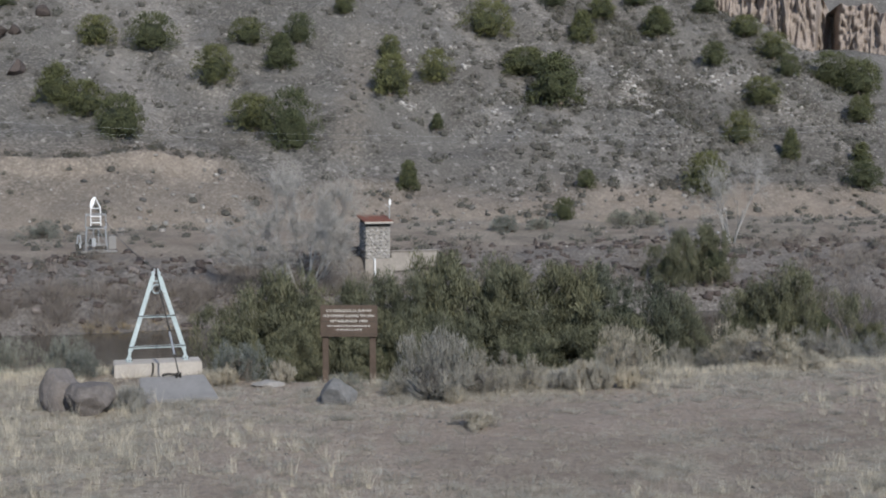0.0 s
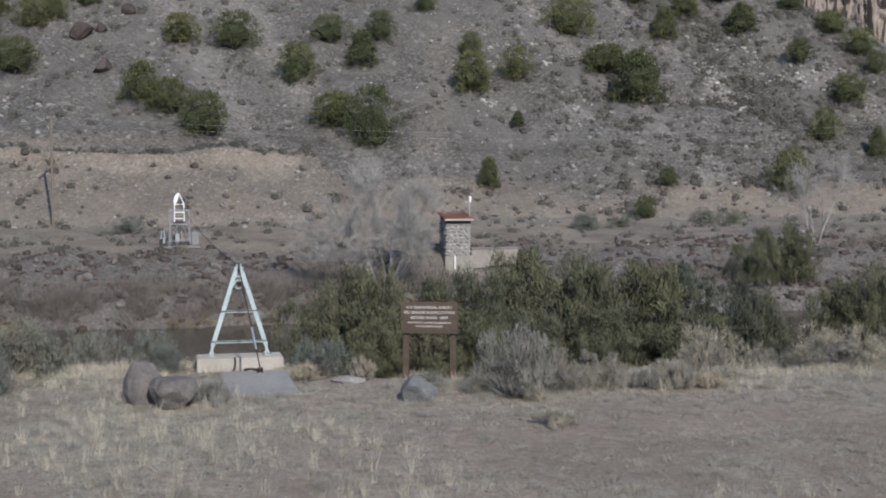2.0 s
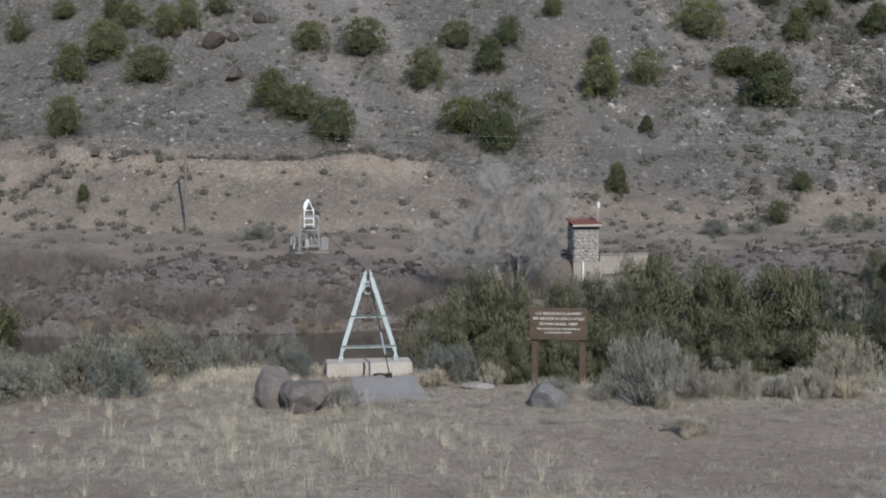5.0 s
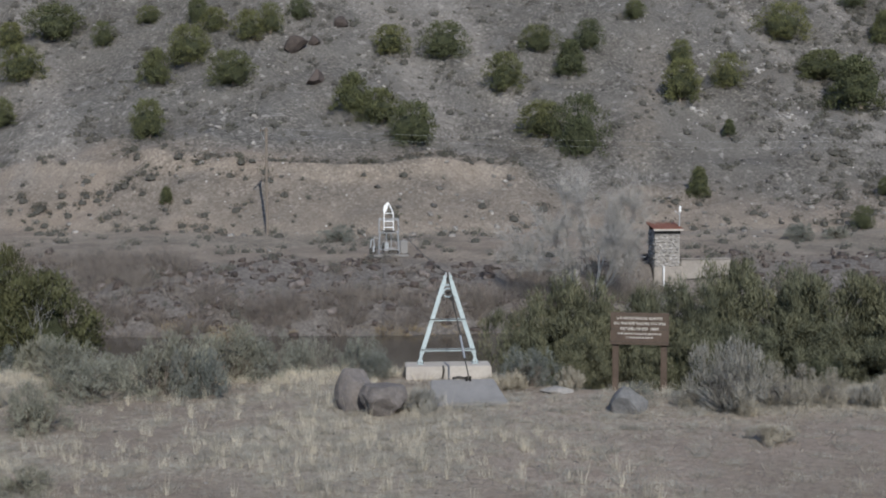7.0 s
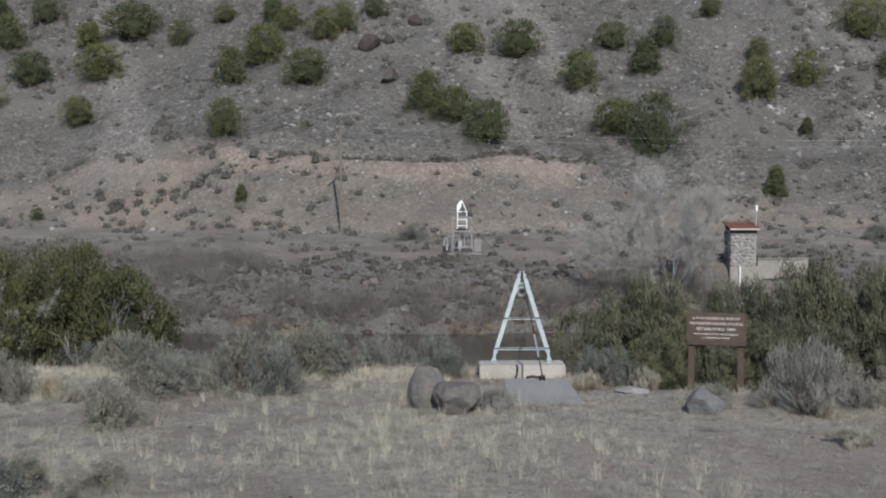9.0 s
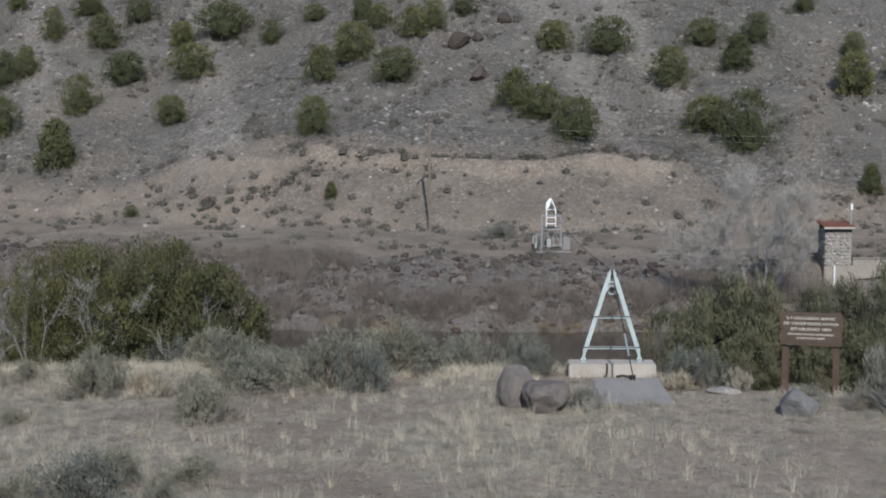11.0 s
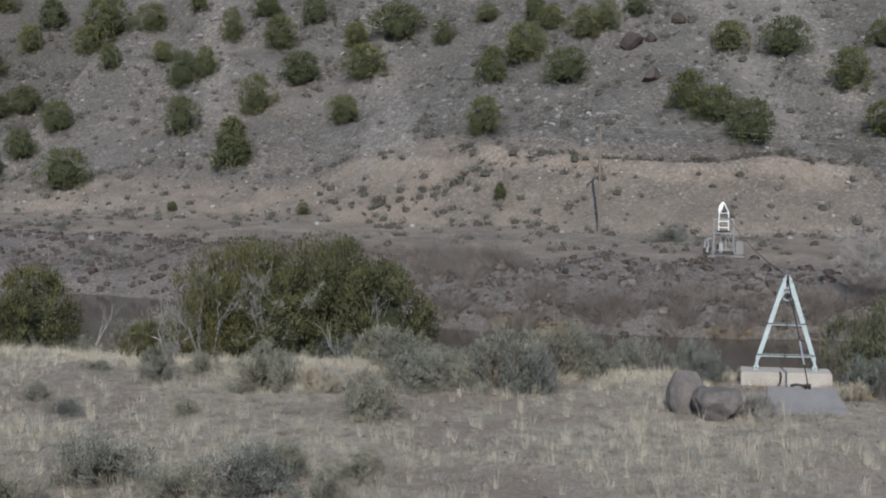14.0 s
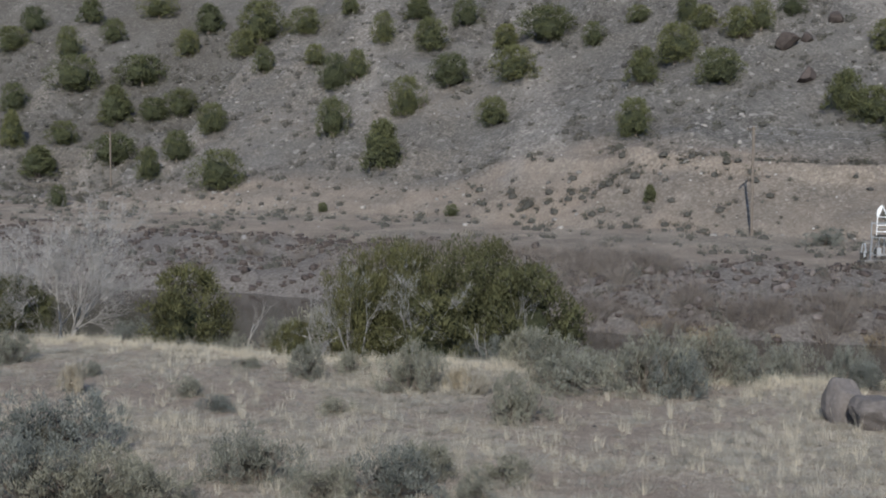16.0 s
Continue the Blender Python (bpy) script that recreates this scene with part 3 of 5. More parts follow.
def scatter_shrubs(name, x, y, r, per, mat, seed, label):
    """Small rounded shrubs as one sheet of stuff."""
    rng = np.random.default_rng(seed)
    idx = np.repeat(np.arange(len(x)), per)
    n = len(idx)
    off = unit(rng.normal(size=(n, 3))) * (rng.random((n, 1)) ** 0.4)
    off[:, 2] = np.abs(off[:, 2]) * 0.8
    p = np.stack([x[idx], y[idx], ground_z(x, y)[idx] + 0.04], -1) + off * r[idx, None]
    way = unit(off + np.array([0, 0, 0.35]) + rng.normal(size=(n, 3)) * 0.5)
    v, f = kites(p, way, (0.05 + 0.22 * r[idx]) * rng.uniform(0.6, 1.3, n), 0.02 + 0.085 * r[idx], rng, unit(off + np.array([0, 0, 0.2]) + rng.normal(size=(n, 3)) * 0.5))
    # the dense heart of each shrub, a low dome of two uneven rings, coloured as inner shade
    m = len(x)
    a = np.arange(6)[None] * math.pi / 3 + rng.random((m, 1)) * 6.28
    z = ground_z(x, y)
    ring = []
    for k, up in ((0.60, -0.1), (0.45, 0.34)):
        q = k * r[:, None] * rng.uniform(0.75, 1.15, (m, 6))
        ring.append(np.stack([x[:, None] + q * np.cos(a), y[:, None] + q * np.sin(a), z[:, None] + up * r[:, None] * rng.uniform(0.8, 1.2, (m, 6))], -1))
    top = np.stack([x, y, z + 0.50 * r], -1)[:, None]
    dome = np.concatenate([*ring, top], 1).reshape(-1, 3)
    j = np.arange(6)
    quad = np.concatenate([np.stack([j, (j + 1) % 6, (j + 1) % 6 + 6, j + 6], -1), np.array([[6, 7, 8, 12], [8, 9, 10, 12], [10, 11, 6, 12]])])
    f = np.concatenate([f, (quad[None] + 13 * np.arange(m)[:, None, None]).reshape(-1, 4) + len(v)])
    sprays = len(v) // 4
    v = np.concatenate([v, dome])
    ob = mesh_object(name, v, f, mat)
    ob.data.materials.append(SCRUB_SHADE)
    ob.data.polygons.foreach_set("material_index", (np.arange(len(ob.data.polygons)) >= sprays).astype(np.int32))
    return tagged(ob, label, "scrub", kind="stuff")


def scatter_tufts(name, x, y, h, spread, blades, width, mat, seed, label, category, lean=0.35, blade=True, wild=0.18):
    """Blades or twigs in tufts, as one sheet of stuff."""
    rng = np.random.default_rng(seed)
    idx = np.repeat(np.arange(len(x)), blades)
    n = len(idx)
    a, r = rng.random(n) * 6.28, rng.random(n) ** 0.5 * spread[idx]
    px, py = x[idx] + r * np.cos(a) * 0.6, y[idx] + r * np.sin(a) * 0.6
    p = np.stack([px, py, ground_z(px, py) - 0.02], -1)
    way = unit(np.stack([np.cos(a) * lean * r / np.maximum(spread[idx], 1e-6), np.sin(a) * lean * r / np.maximum(spread[idx], 1e-6), np.ones(n)], -1) + rng.normal(size=(n, 3)) * wild)
    tall = h[idx] * rng.uniform(0.5, 1.15, n)
    if blade:
        side = unit(np.cross(way, rng.normal(size=(n, 3)))) * width * 0.5
        v, f = np.stack([p - side, p + side, p + way * tall[:, None]], 1).reshape(-1, 3), np.arange(3 * n).reshape(n, 3)
    else:
        v, f = kites(p, way, tall, width, rng)
    return tagged(mesh_object(name, v, f, mat), label, category, kind="stuff")


# ---------------------------------------------------------------- made things
def box(bm, c, s, bevel=0.0, rot=None):
    """A box of size s at c, with its edges broken."""
    m = Matrix.Translation(c) @ (rot or Matrix.Identity(4)) @ Matrix.Diagonal((*s, 1))
    vs = bmesh.ops.create_cube(bm, size=1.0, matrix=m)["verts"]
    if bevel:
        edges = list({e for v in vs for e in v.link_edges})
        bmesh.ops.bevel(bm, geom=edges, offset=bevel, segments=2, affect="EDGES")


def solid(c, s, bevel=0.0, rot=None):
    bm = bmesh.new()
    box(bm, c, s, bevel, rot)
    return bm


def rod(points, r, sides=8):
    bm = bmesh.new()
    verts, faces = [], []
    tube_path(verts, faces, points, [r] * len(points), sides)
    vs = [bm.verts.new(v) for v in verts]
    for f in faces:
        bm.faces.new([vs[i] for i in f])
    bm.faces.new([vs[i] for i in reversed(range(sides))])
    return bm


def beam(a, b, w, d):
    """A flat bar from a to b: w across in the plane of x and z, d deep."""
    a, b = Vector(a), Vector(b)
    way = b - a
    rot = way.to_track_quat("Z", "Y").to_matrix().to_4x4()
    return solid((a + b) / 2, (w, d, way.length), 0.006, rot)


def spot(u, v, dz=0.0, turn=15.8):
    x, y = to_xy(u, v)
    return pose(x, y, gz(x, y) + dz, 0, 0, turn)


PAINT = plain("pale_blue_grey_paint", (0.375, 0.440, 0.445), (0.49, 0.552, 0.552), 3, rough=0.5, bump=0.1, dist=0.004)
STEEL = plain("galvanised_steel", (0.40, 0.41, 0.42), (0.55, 0.56, 0.57), 5, rough=0.45, metal=0.6, bump=0.1, dist=0.003)
WHITE = plain("bright_white_sheet_metal", (0.80, 0.80, 0.80), (0.92, 0.92, 0.92), 3, rough=0.3, bump=0.05, dist=0.003)
DARK_STEEL = plain("dark_greased_steel", (0.035, 0.033, 0.030), (0.075, 0.068, 0.060), 8, rough=0.6, metal=0.4, bump=0.2, dist=0.004)
CONCRETE = plain("weathered_concrete", (0.33, 0.295, 0.258), (0.46, 0.42, 0.375), 1.6, bump=0.3, dist=0.012, speckle=0.14)
CONCRETE_DARK = plain("grey_concrete_slab", (0.185, 0.176, 0.168), (0.255, 0.243, 0.232), 1.2, bump=0.2, dist=0.008, speckle=0.1)
SIGN_WOOD = plain("red_brown_stained_wood", (0.060, 0.043, 0.032), (0.112, 0.081, 0.061), 4, rough=0.7, bump=0.3, dist=0.006)
CREAM = plain("routed_cream_letters", (0.46, 0.43, 0.38), (0.60, 0.565, 0.51), 6, bump=0.05, dist=0.002)
OLD_WOOD = plain("grey_weathered_timber", (0.115, 0.095, 0.080), (0.205, 0.175, 0.15), 5, bump=0.4, dist=0.01)
POLE_WOOD = plain("dark_pole_timber", (0.125, 0.102, 0.083), (0.215, 0.180, 0.150), 4, bump=0.4, dist=0.01)
TAN_CONCRETE = plain("tan_stained_concrete", (0.238, 0.211, 0.184), (0.335, 0.300, 0.264), 1.1, bump=0.3, dist=0.012, speckle=0.2)
RUST_ROOF = plain("rust_red_metal_roof", (0.150, 0.058, 0.036), (0.235, 0.098, 0.062), 2.5, rough=0.6, bump=0.2, dist=0.01)
MASONRY = plain("grey_field_stone", (0.21, 0.195, 0.183), (0.37, 0.348, 0.325), 3, bump=0.5, dist=0.02, obrand=0.4)
MORTAR = plain("grey_mortar", (0.24, 0.22, 0.20), (0.32, 0.30, 0.275), 5, bump=0.4, dist=0.01)
PVC = plain("white_pipe", (0.72, 0.72, 0.71), (0.82, 0.82, 0.81), 3, rough=0.4, bump=0.05, dist=0.002)

# --- near cableway support on its footing
foot = thing("concrete_footing", spot(3.12, 40.75, 0.0), "long pale weathered concrete footing under the cableway frame", "footing")
FOOT_Z = foot.matrix_basis.translation.z + 0.38
fb = bmesh.new()
box(fb, (0, 0, 0.04), (2.44, 0.86, 0.68), 0.03)
for vt in fb.verts:
    vt.co += Vector(noise.noise_vector(vt.co * 3)) * 0.012
part("block", fb, CONCRETE, foot)
part("strap", rod([(-0.17, -0.40, 0.39), (-0.15, -0.46, 0.28), (-0.17, -0.47, 0.12), (-0.20, -0.45, 0.02)], 0.03), DARK_STEEL, foot, "dark hanging iron strap")

ux, uy = to_xy(3.12, 40.75)
aframe = thing("cableway_support", pose(ux, uy, FOOT_Z, 0, 0, 15.8), "pale blue-grey painted steel A-shaped cableway frame on concrete", "cableway frame")
for s in (-1, 1):
    leg = part("leg", beam((s * 0.74, 0, 0.30), (s * 0.075, 0, 2.42), 0.125, 0.09), PAINT, aframe)
    part("flange", beam((s * 0.795, -0.055, 0.30), (s * 0.13, -0.055, 2.42), 0.022, 0.05), PAINT, leg)
    shoe = part("shoe", beam((s * 0.785, 0, 0.14), (s * 0.745, 0, 0.34), 0.085, 0.075), PAINT, aframe)
    for b in (-1, 1):
        part("fork", beam((s * 0.79 + b * 0.075, 0, 0.02), (s * 0.785, 0, 0.16), 0.04, 0.06), PAINT, shoe)
    part("base_plate", solid((s * 0.79, 0, 0.012), (0.20, 0.20, 0.024), 0.004), PAINT, shoe)
    for b in (-1, 1):
        part("bolt", solid((s * 0.79 + b * 0.075, -0.075, 0.045), (0.03, 0.03, 0.05), 0.004), DARK_STEEL, shoe)
    part("top_plate", solid((s * 0.085, 0, 2.40), (0.075, 0.12, 0.30), 0.01), PAINT, aframe)
part("lower_crossbar", solid((0, -0.06, 0.41), (1.58, 0.05, 0.075), 0.008), PAINT, aframe)
part("upper_crossbar", solid((0, -0.06, 1.28), (1.02, 0.05, 0.07), 0.008), PAINT, aframe)
part("tie_rod", rod([(-0.80, -0.10, 0.43), (0.80, -0.10, 0.43)], 0.014), DARK_STEEL, aframe)
part("tie_rod", rod([(-0.54, -0.10, 1.30), (0.54, -0.10, 1.30)], 0.014), DARK_STEEL, aframe)
part("gusset", solid((0, -0.05, 2.28), (0.30, 0.03, 0.05), 0.008), PAINT, aframe)
hoop = bmesh.new()
verts, faces = [], []
tube_path(verts, faces, [(0.125 * math.cos(a * 0.3927), -0.07, 2.06 + 0.125 * math.sin(a * 0.3927)) for a in range(17)], [0.022] * 17, 6)
ring = [hoop.verts.new(c) for c in verts]
for f in faces:
    hoop.faces.new([ring[i] for i in f])
pulley = part("pulley", hoop, PAINT, aframe, "pale painted pulley rim")
part("hub", solid((0, -0.08, 2.06), (0.10, 0.05, 0.10), 0.02), DARK_STEEL, pulley)
for s in (-1, 1):
    part("hook_bar", beam((s * 0.20, -0.08, 1.90), (s * 0.03, -0.08, 2.14), 0.028, 0.02), DARK_STEEL, aframe)
part("saddle_post", solid((-0.045, 0, 2.55), (0.045, 0.10, 0.16), 0.01), STEEL, aframe)
part("saddle_post", solid((0.06, 0, 2.55), (0.045, 0.10, 0.16), 0.01), STEEL, aframe)
sv = bmesh.new()
bmesh.ops.create_cone(sv, cap_ends=True, segments=20, radius1=0.10, radius2=0.10, depth=0.05, matrix=pose(0.008, 0, 2.50, 0, 90, 0))
part("sheave", sv, DARK_STEEL, aframe, "dark grooved cable wheel")

# --- its anchor slab and backstay
slab = thing("anchor_slab", spot(3.32, 36.35, 0.0), "sloping dark grey concrete anchor slab in dry grass", "concrete slab")
bm = bmesh.new()
low = [bm.verts.new(c) for c in ((-0.97, 0.0, -0.2), (1.02, 0.04, -0.2), (0.98, 1.55, -0.2), (-0.90, 1.50, -0.2))]
top = [bm.verts.new(c) for c in ((-0.97, 0.0, 0.07), (1.02, 0.04, 0.08), (0.80, 1.55, 0.43), (-0.90, 1.50, 0.43))]
bm.faces.new(low[::-1])
bm.faces.new(top)
for k in range(4):
    bm.faces.new((low[k], low[(k + 1) % 4], top[(k + 1) % 4], top[k]))
bmesh.ops.bevel(bm, geom=list(bm.edges), offset=0.03, segments=2, affect="EDGES")
bmesh.ops.recalc_face_normals(bm, faces=bm.faces)
part("slab", bm, CONCRETE_DARK, slab)
part("anchor_eye", rod([(0.06, 1.42, 0.30), (0.06, 1.36, 0.52), (0.16, 1.36, 0.52), (0.16, 1.42, 0.30)], 0.03), DARK_STEEL, slab, "dark iron anchor eye")
part("anchor_chain", rod([(-0.30, 1.52, 0.45), (-0.15, 1.46, 0.49), (0.02, 1.44, 0.47), (0.12, 1.38, 0.46)], 0.035), DARK_STEEL, slab)


def world_of(m, p):
    return m @ Vector(p)


top_pt = world_of(aframe.matrix_basis, (0.0, 0, 2.60))
eye_pt = world_of(slab.matrix_basis, (0.11, 1.36, 0.52))
mid = top_pt.lerp(eye_pt, 0.62)
stay = thing("backstay", Matrix.Identity(4), "dark wire backstay with turnbuckle down to the anchor", "cable")
part("wire", rod([top_pt, mid], 0.017, 6), DARK_STEEL, stay)
part("wire", rod([top_pt + Vector((0.05, 0, -0.5)), mid + Vector((0.03, 0, 0))], 0.012, 6), DARK_STEEL, stay)
part("turnbuckle", rod([mid, mid.lerp(eye_pt, 0.55)], 0.027, 8), STEEL, stay, "grey steel turnbuckle")
part("rod_end", rod([mid.lerp(eye_pt, 0.55), eye_pt], 0.018, 6), DARK_STEEL, stay)

# --- far cableway tower
tower = thing("cableway_tower", spot(2.77, 75.5, 0.06), "far cableway tower of grey steel with bright white peak", "cableway tower")
DULL = plain("dull_galvanised_steel", (0.27, 0.275, 0.28), (0.40, 0.405, 0.41), 5, rough=0.6, metal=0.2, bump=0.1, dist=0.003)
part("base_slab", solid((0.10, 0, -0.02), (1.85, 1.3, 0.12), 0.02), CONCRETE_DARK, tower)
for sx in (-1, 1):
    for sy in (-1, 1):
        part("leg", beam((sx * 0.54, sy * 0.5, 0.03), (sx * 0.47, sy * 0.42, 1.22), 0.05, 0.05), DULL, tower)
        part("guard_post", beam((sx * 0.52, sy * 0.48, 1.16), (sx * 0.50, sy * 0.46, 1.86), 0.03, 0.03), DULL, tower)
    part("inner_leg", beam((sx * 0.25, 0, 1.16), (sx * 0.24, 0, 2.20), 0.045, 0.05), WHITE, tower, "white painted leg")
    part("lower_leg", beam((sx * 0.13, 0.1, 0.05), (sx * 0.12, 0.1, 1.18), 0.045, 0.05), DULL, tower)
    part("peak_bar", beam((sx * 0.25, 0, 2.18), (-0.03 + sx * 0.02, 0, 2.74), 0.04, 0.05), WHITE, tower, "white painted bar")
for z, w in ((0.30, 1.08), (1.17, 1.06), (1.86, 1.02)):
    for sy in (-1, 1):
        part("guard_rail", solid((0, sy * 0.47, z), (w, 0.035, 0.04), 0.005), DULL, tower)
    for sx in (-1, 1):
        part("side_rail", solid((sx * w * 0.49, 0, z), (0.035, 0.94, 0.04), 0.005), DULL, tower)
part("platform", solid((0, 0, 1.24), (0.62, 0.9, 0.05), 0.005), DARK_STEEL, tower)
for z in (1.44, 1.76, 2.18):
    part("rung", solid((0, -0.04, z), (0.50, 0.05, 0.045), 0.005), WHITE, tower, "white painted rung")
part("rung", solid((0.04, -0.04, 1.60), (0.34, 0.04, 0.03), 0.005), DULL, tower)
part("brace", beam((-0.50, -0.49, 0.32), (-0.10, -0.49, 1.14), 0.03, 0.02), DULL, tower)
part("brace", beam((0.50, -0.49, 0.32), (0.10, -0.49, 1.14), 0.03, 0.02), DULL, tower)
plate = bmesh.new()
outline = [(-0.27, 2.20), (-0.18, 2.22), (-0.07, 2.42), (-0.01, 2.66), (-0.02, 2.78), (-0.12, 2.74), (-0.24, 2.58), (-0.29, 2.38)]
front, rear = ([plate.verts.new((px, py, pz)) for px, pz in outline] for py in (-0.09, -0.06))
plate.faces.new(front)
plate.faces.new(rear[::-1])
for k in range(8):
    plate.faces.new((front[k - 1], rear[k - 1], rear[k], front[k]))
bmesh.ops.recalc_face_normals(plate, faces=plate.faces)
part("peak_plate", plate, WHITE, tower, "bright white rounded peak plate")
part("concrete_block", solid((0.80, 0.1, 0.38), (0.38, 0.6, 0.70), 0.02), CONCRETE_DARK, tower)
part("cabinet", solid((-0.12, -0.1, 0.42), (0.20, 0.3, 0.42), 0.02), STEEL, tower)
part("winch", solid((-0.30, -0.3, 0.40), (0.14, 0.25, 0.5), 0.03), DARK_STEEL, tower)
part("winch", solid((0.22, 0.1, 0.16), (0.55, 0.3, 0.20), 0.03), DARK_STEEL, tower)

car = thing("cable_car", spot(2.77 - 0.86, 75.3, 0.1), "small grey steel cable car hung beside the tower", "cable car")
part("seat_box", solid((0, 0, 0.30), (0.36, 0.7, 0.34), 0.02), DARK_STEEL, car)
part("hanger", rod([(-0.12, 0, 0.4), (-0.05, 0, 0.92), (0.05, 0, 0.92), (0.12, 0, 0.4)], 0.035), STEEL, car)
part("tank", solid((0.04, -0.36, 0.42), (0.09, 0.08, 0.34), 0.03), STEEL, car)

peak_pt = world_of(tower.matrix_basis, (0.0, -0.1, 2.30))
span = [top_pt.lerp(peak_pt, k / 24) - Vector((0, 0, 4 * 0.30 * (k / 24) * (1 - k / 24))) for k in range(25)]
cable = thing("main_cable", Matrix.Identity(4), "dark steel cableway rope across the river", "cable")
part("rope", rod(span, 0.014, 6), DARK_STEEL, cable)
part("clamp", rod([span[2], span[2].lerp(span[3], 0.4)], 0.05, 6), DARK_STEEL, cable)

# --- wooden sign
sign = thing("information_sign", pose(-2.545, 38.56, gz(-2.545, 38.56) + 0.01), "red-brown wooden sign board with cream routed lettering", "sign")
for s in (-1, 1):
    part("post", solid((s * 0.645, 0.08, 0.80), (0.17, 0.13, 2.30), 0.015), SIGN_WOOD, sign)
board = part("board", solid((0, -0.03, 1.70), (1.555, 0.075, 0.87), 0.012), SIGN_WOOD, sign)
for z in (1.345, 1.69):
    part("plank_joint", solid((0, -0.0695, z), (1.54, 0.006, 0.012)), DARK_STEEL, board)
for z, size, body in ((1.985, 0.105, "U S GEOLOGICAL SURVEY"), (1.845, 0.105, "RIO GRANDE GAGING STATION"), (1.70, 0.105, "ESTABLISHED 1889"),
                      (1.565, 0.062, "FIRST GAGING STATION ESTABLISHED BY"), (1.465, 0.062, "U S GEOLOGICAL SURVEY")):
    cu = bpy.data.curves.new("lettering", "FONT")
    cu.body, cu.size, cu.align_x, cu.align_y, cu.extrude, cu.offset = body, size * 0.92, "CENTER", "CENTER", 0.004, 0.0018
    cu.space_character = 1.06
    wide = {"RIO GRANDE GAGING STATION": 0.93, "ESTABLISHED 1889": 1.22}.get(body, 1.04)
    cu.materials.append(CREAM)
    ob = new("lettering", cu)
    ob.parent = board
    ob.matrix_basis = pose(0, -0.072, z, 90, 0, 0) @ Matrix.Diagonal((wide, 1, 1, 1))

# --- stone gauge house on the far bank
hx, hy = to_xy(16.90, 72.05)
house = thing("gauge_house", pose(hx, hy, -0.02, 0, 0, 15.8), "small grey stone gauge house with rust-red metal roof", "gauge house")
W, DEP, HT = 1.30, 1.50, 1.80
wall = part("wall", solid((0, DEP / 2, HT / 2), (W, DEP, HT), 0.02), MORTAR, house)
part("plinth", solid((0.06, DEP / 2 - 0.02, -0.75), (W + 0.20, DEP + 0.06, 1.5), 0.03), TAN_CONCRETE, house, "pale concrete plinth")
roof_bm = bmesh.new()
tilt = Matrix.Rotation(radians(6), 4, "X")
box(roof_bm, (0, DEP / 2, HT + 0.24), (1.55, DEP + 0.50, 0.05), 0.01, tilt)
roof = part("roof", roof_bm, RUST_ROOF, house, "rust-red sheet metal roof")
for k in range(9):
    part("seam", solid((-0.72 + 0.18 * k, DEP / 2, HT + 0.268), (0.02, DEP + 0.48, 0.016), 0.003, tilt), RUST_ROOF, roof)
part("fascia", solid((0, -0.25, HT + 0.095), (1.53, 0.05, 0.10), 0.008), CONCRETE, house, "cream painted fascia board")
# dark strip added below the eaves as the overhang's shadow
part("lintel", solid((0, -0.02, HT - 0.06), (W + 0.04, 0.10, 0.12), 0.01), DARK_STEEL, house)
part("gable_fill", solid((0, DEP - 0.05, HT + 0.18), (W - 0.05, 0.10, 0.36), 0.01), OLD_WOOD, house)
part("drain_pipe", rod([(-0.20, -0.12, 0.02), (-0.20, -0.12, -1.2)], 0.05), PVC, house, "white plastic pipe")
mast = part("mast", rod([(0.70, 0.4, HT), (0.72, 0.4, HT + 1.05)], 0.028), STEEL, house)
part("antenna_box", solid((0.72, 0.36, HT + 1.12), (0.11, 0.10, 0.32), 0.02), PVC, mast, "pale antenna housing")
part("cross_arm", rod([(0.46, 0.4, HT + 1.02), (0.73, 0.4, HT + 0.82)], 0.016), STEEL, mast)
rng = np.random.default_rng(5)
stone_kinds = [stone_mesh("stone", 40 + k, (0.15, 0.06, 0.085), MASONRY, 1, 0.2) for k in range(5)]
for face in range(2):
    z, row = 0.06, 0
    while z < HT - 0.14:
        s = -0.58 + 0.1 * (row % 2)
        while s < 0.62:
            ob = new("stone", stone_kinds[int(rng.integers(5))])
            ob.parent = wall
            k = rng.uniform(0.55, 1.15)
            at = (s, -0.012, z) if face == 0 else (-W / 2 - 0.012, s * 1.05 + DEP / 2, z)
            ob.matrix_basis = pose(at[0], at[1], z + float(rng.normal()) * 0.03, float(rng.normal() * 6), float(rng.normal() * 18), 90 * face) @ Matrix.Diagonal((k, 1, rng.uniform(0.65, 1.25), 1))
            s += 0.265 * k + 0.03
        z += 0.172
        row += 1

wx, wy = to_xy(18.95, 72.35)
ret = thing("retaining_wall", pose(wx, wy, 0.0, 0, 0, 15.8), "low tan concrete retaining wall beside the gauge house", "wall")
bm = bmesh.new()
box(bm, (0, 0, -0.22), (2.60, 0.32, 1.05), 0.03)
for vt in bm.verts:
    if vt.co.z < -0.4:
        vt.co.z += 0.10 * (vt.co.x + 1.2)
part("wall_body", bm, TAN_CONCRETE, ret)
part("wall_cap", solid((0, -0.02, 0.335), (2.62, 0.37, 0.05), 0.015), TAN_CONCRETE, ret)
deck = thing("timber_deck", pose(*to_xy(15.2, 72.9), 0.0, 0, 0, 15.8), "small grey plank landing beside the gauge house", "deck")
for k in range(5):
    part("plank", solid((0, -0.4 + 0.2 * k, 0.62), (1.4, 0.185, 0.05), 0.006), OLD_WOOD, deck)
for s in (-0.62, 0.1):
    part("post", solid((s, -0.35, -0.1), (0.10, 0.10, 1.4), 0.01), OLD_WOOD, deck)
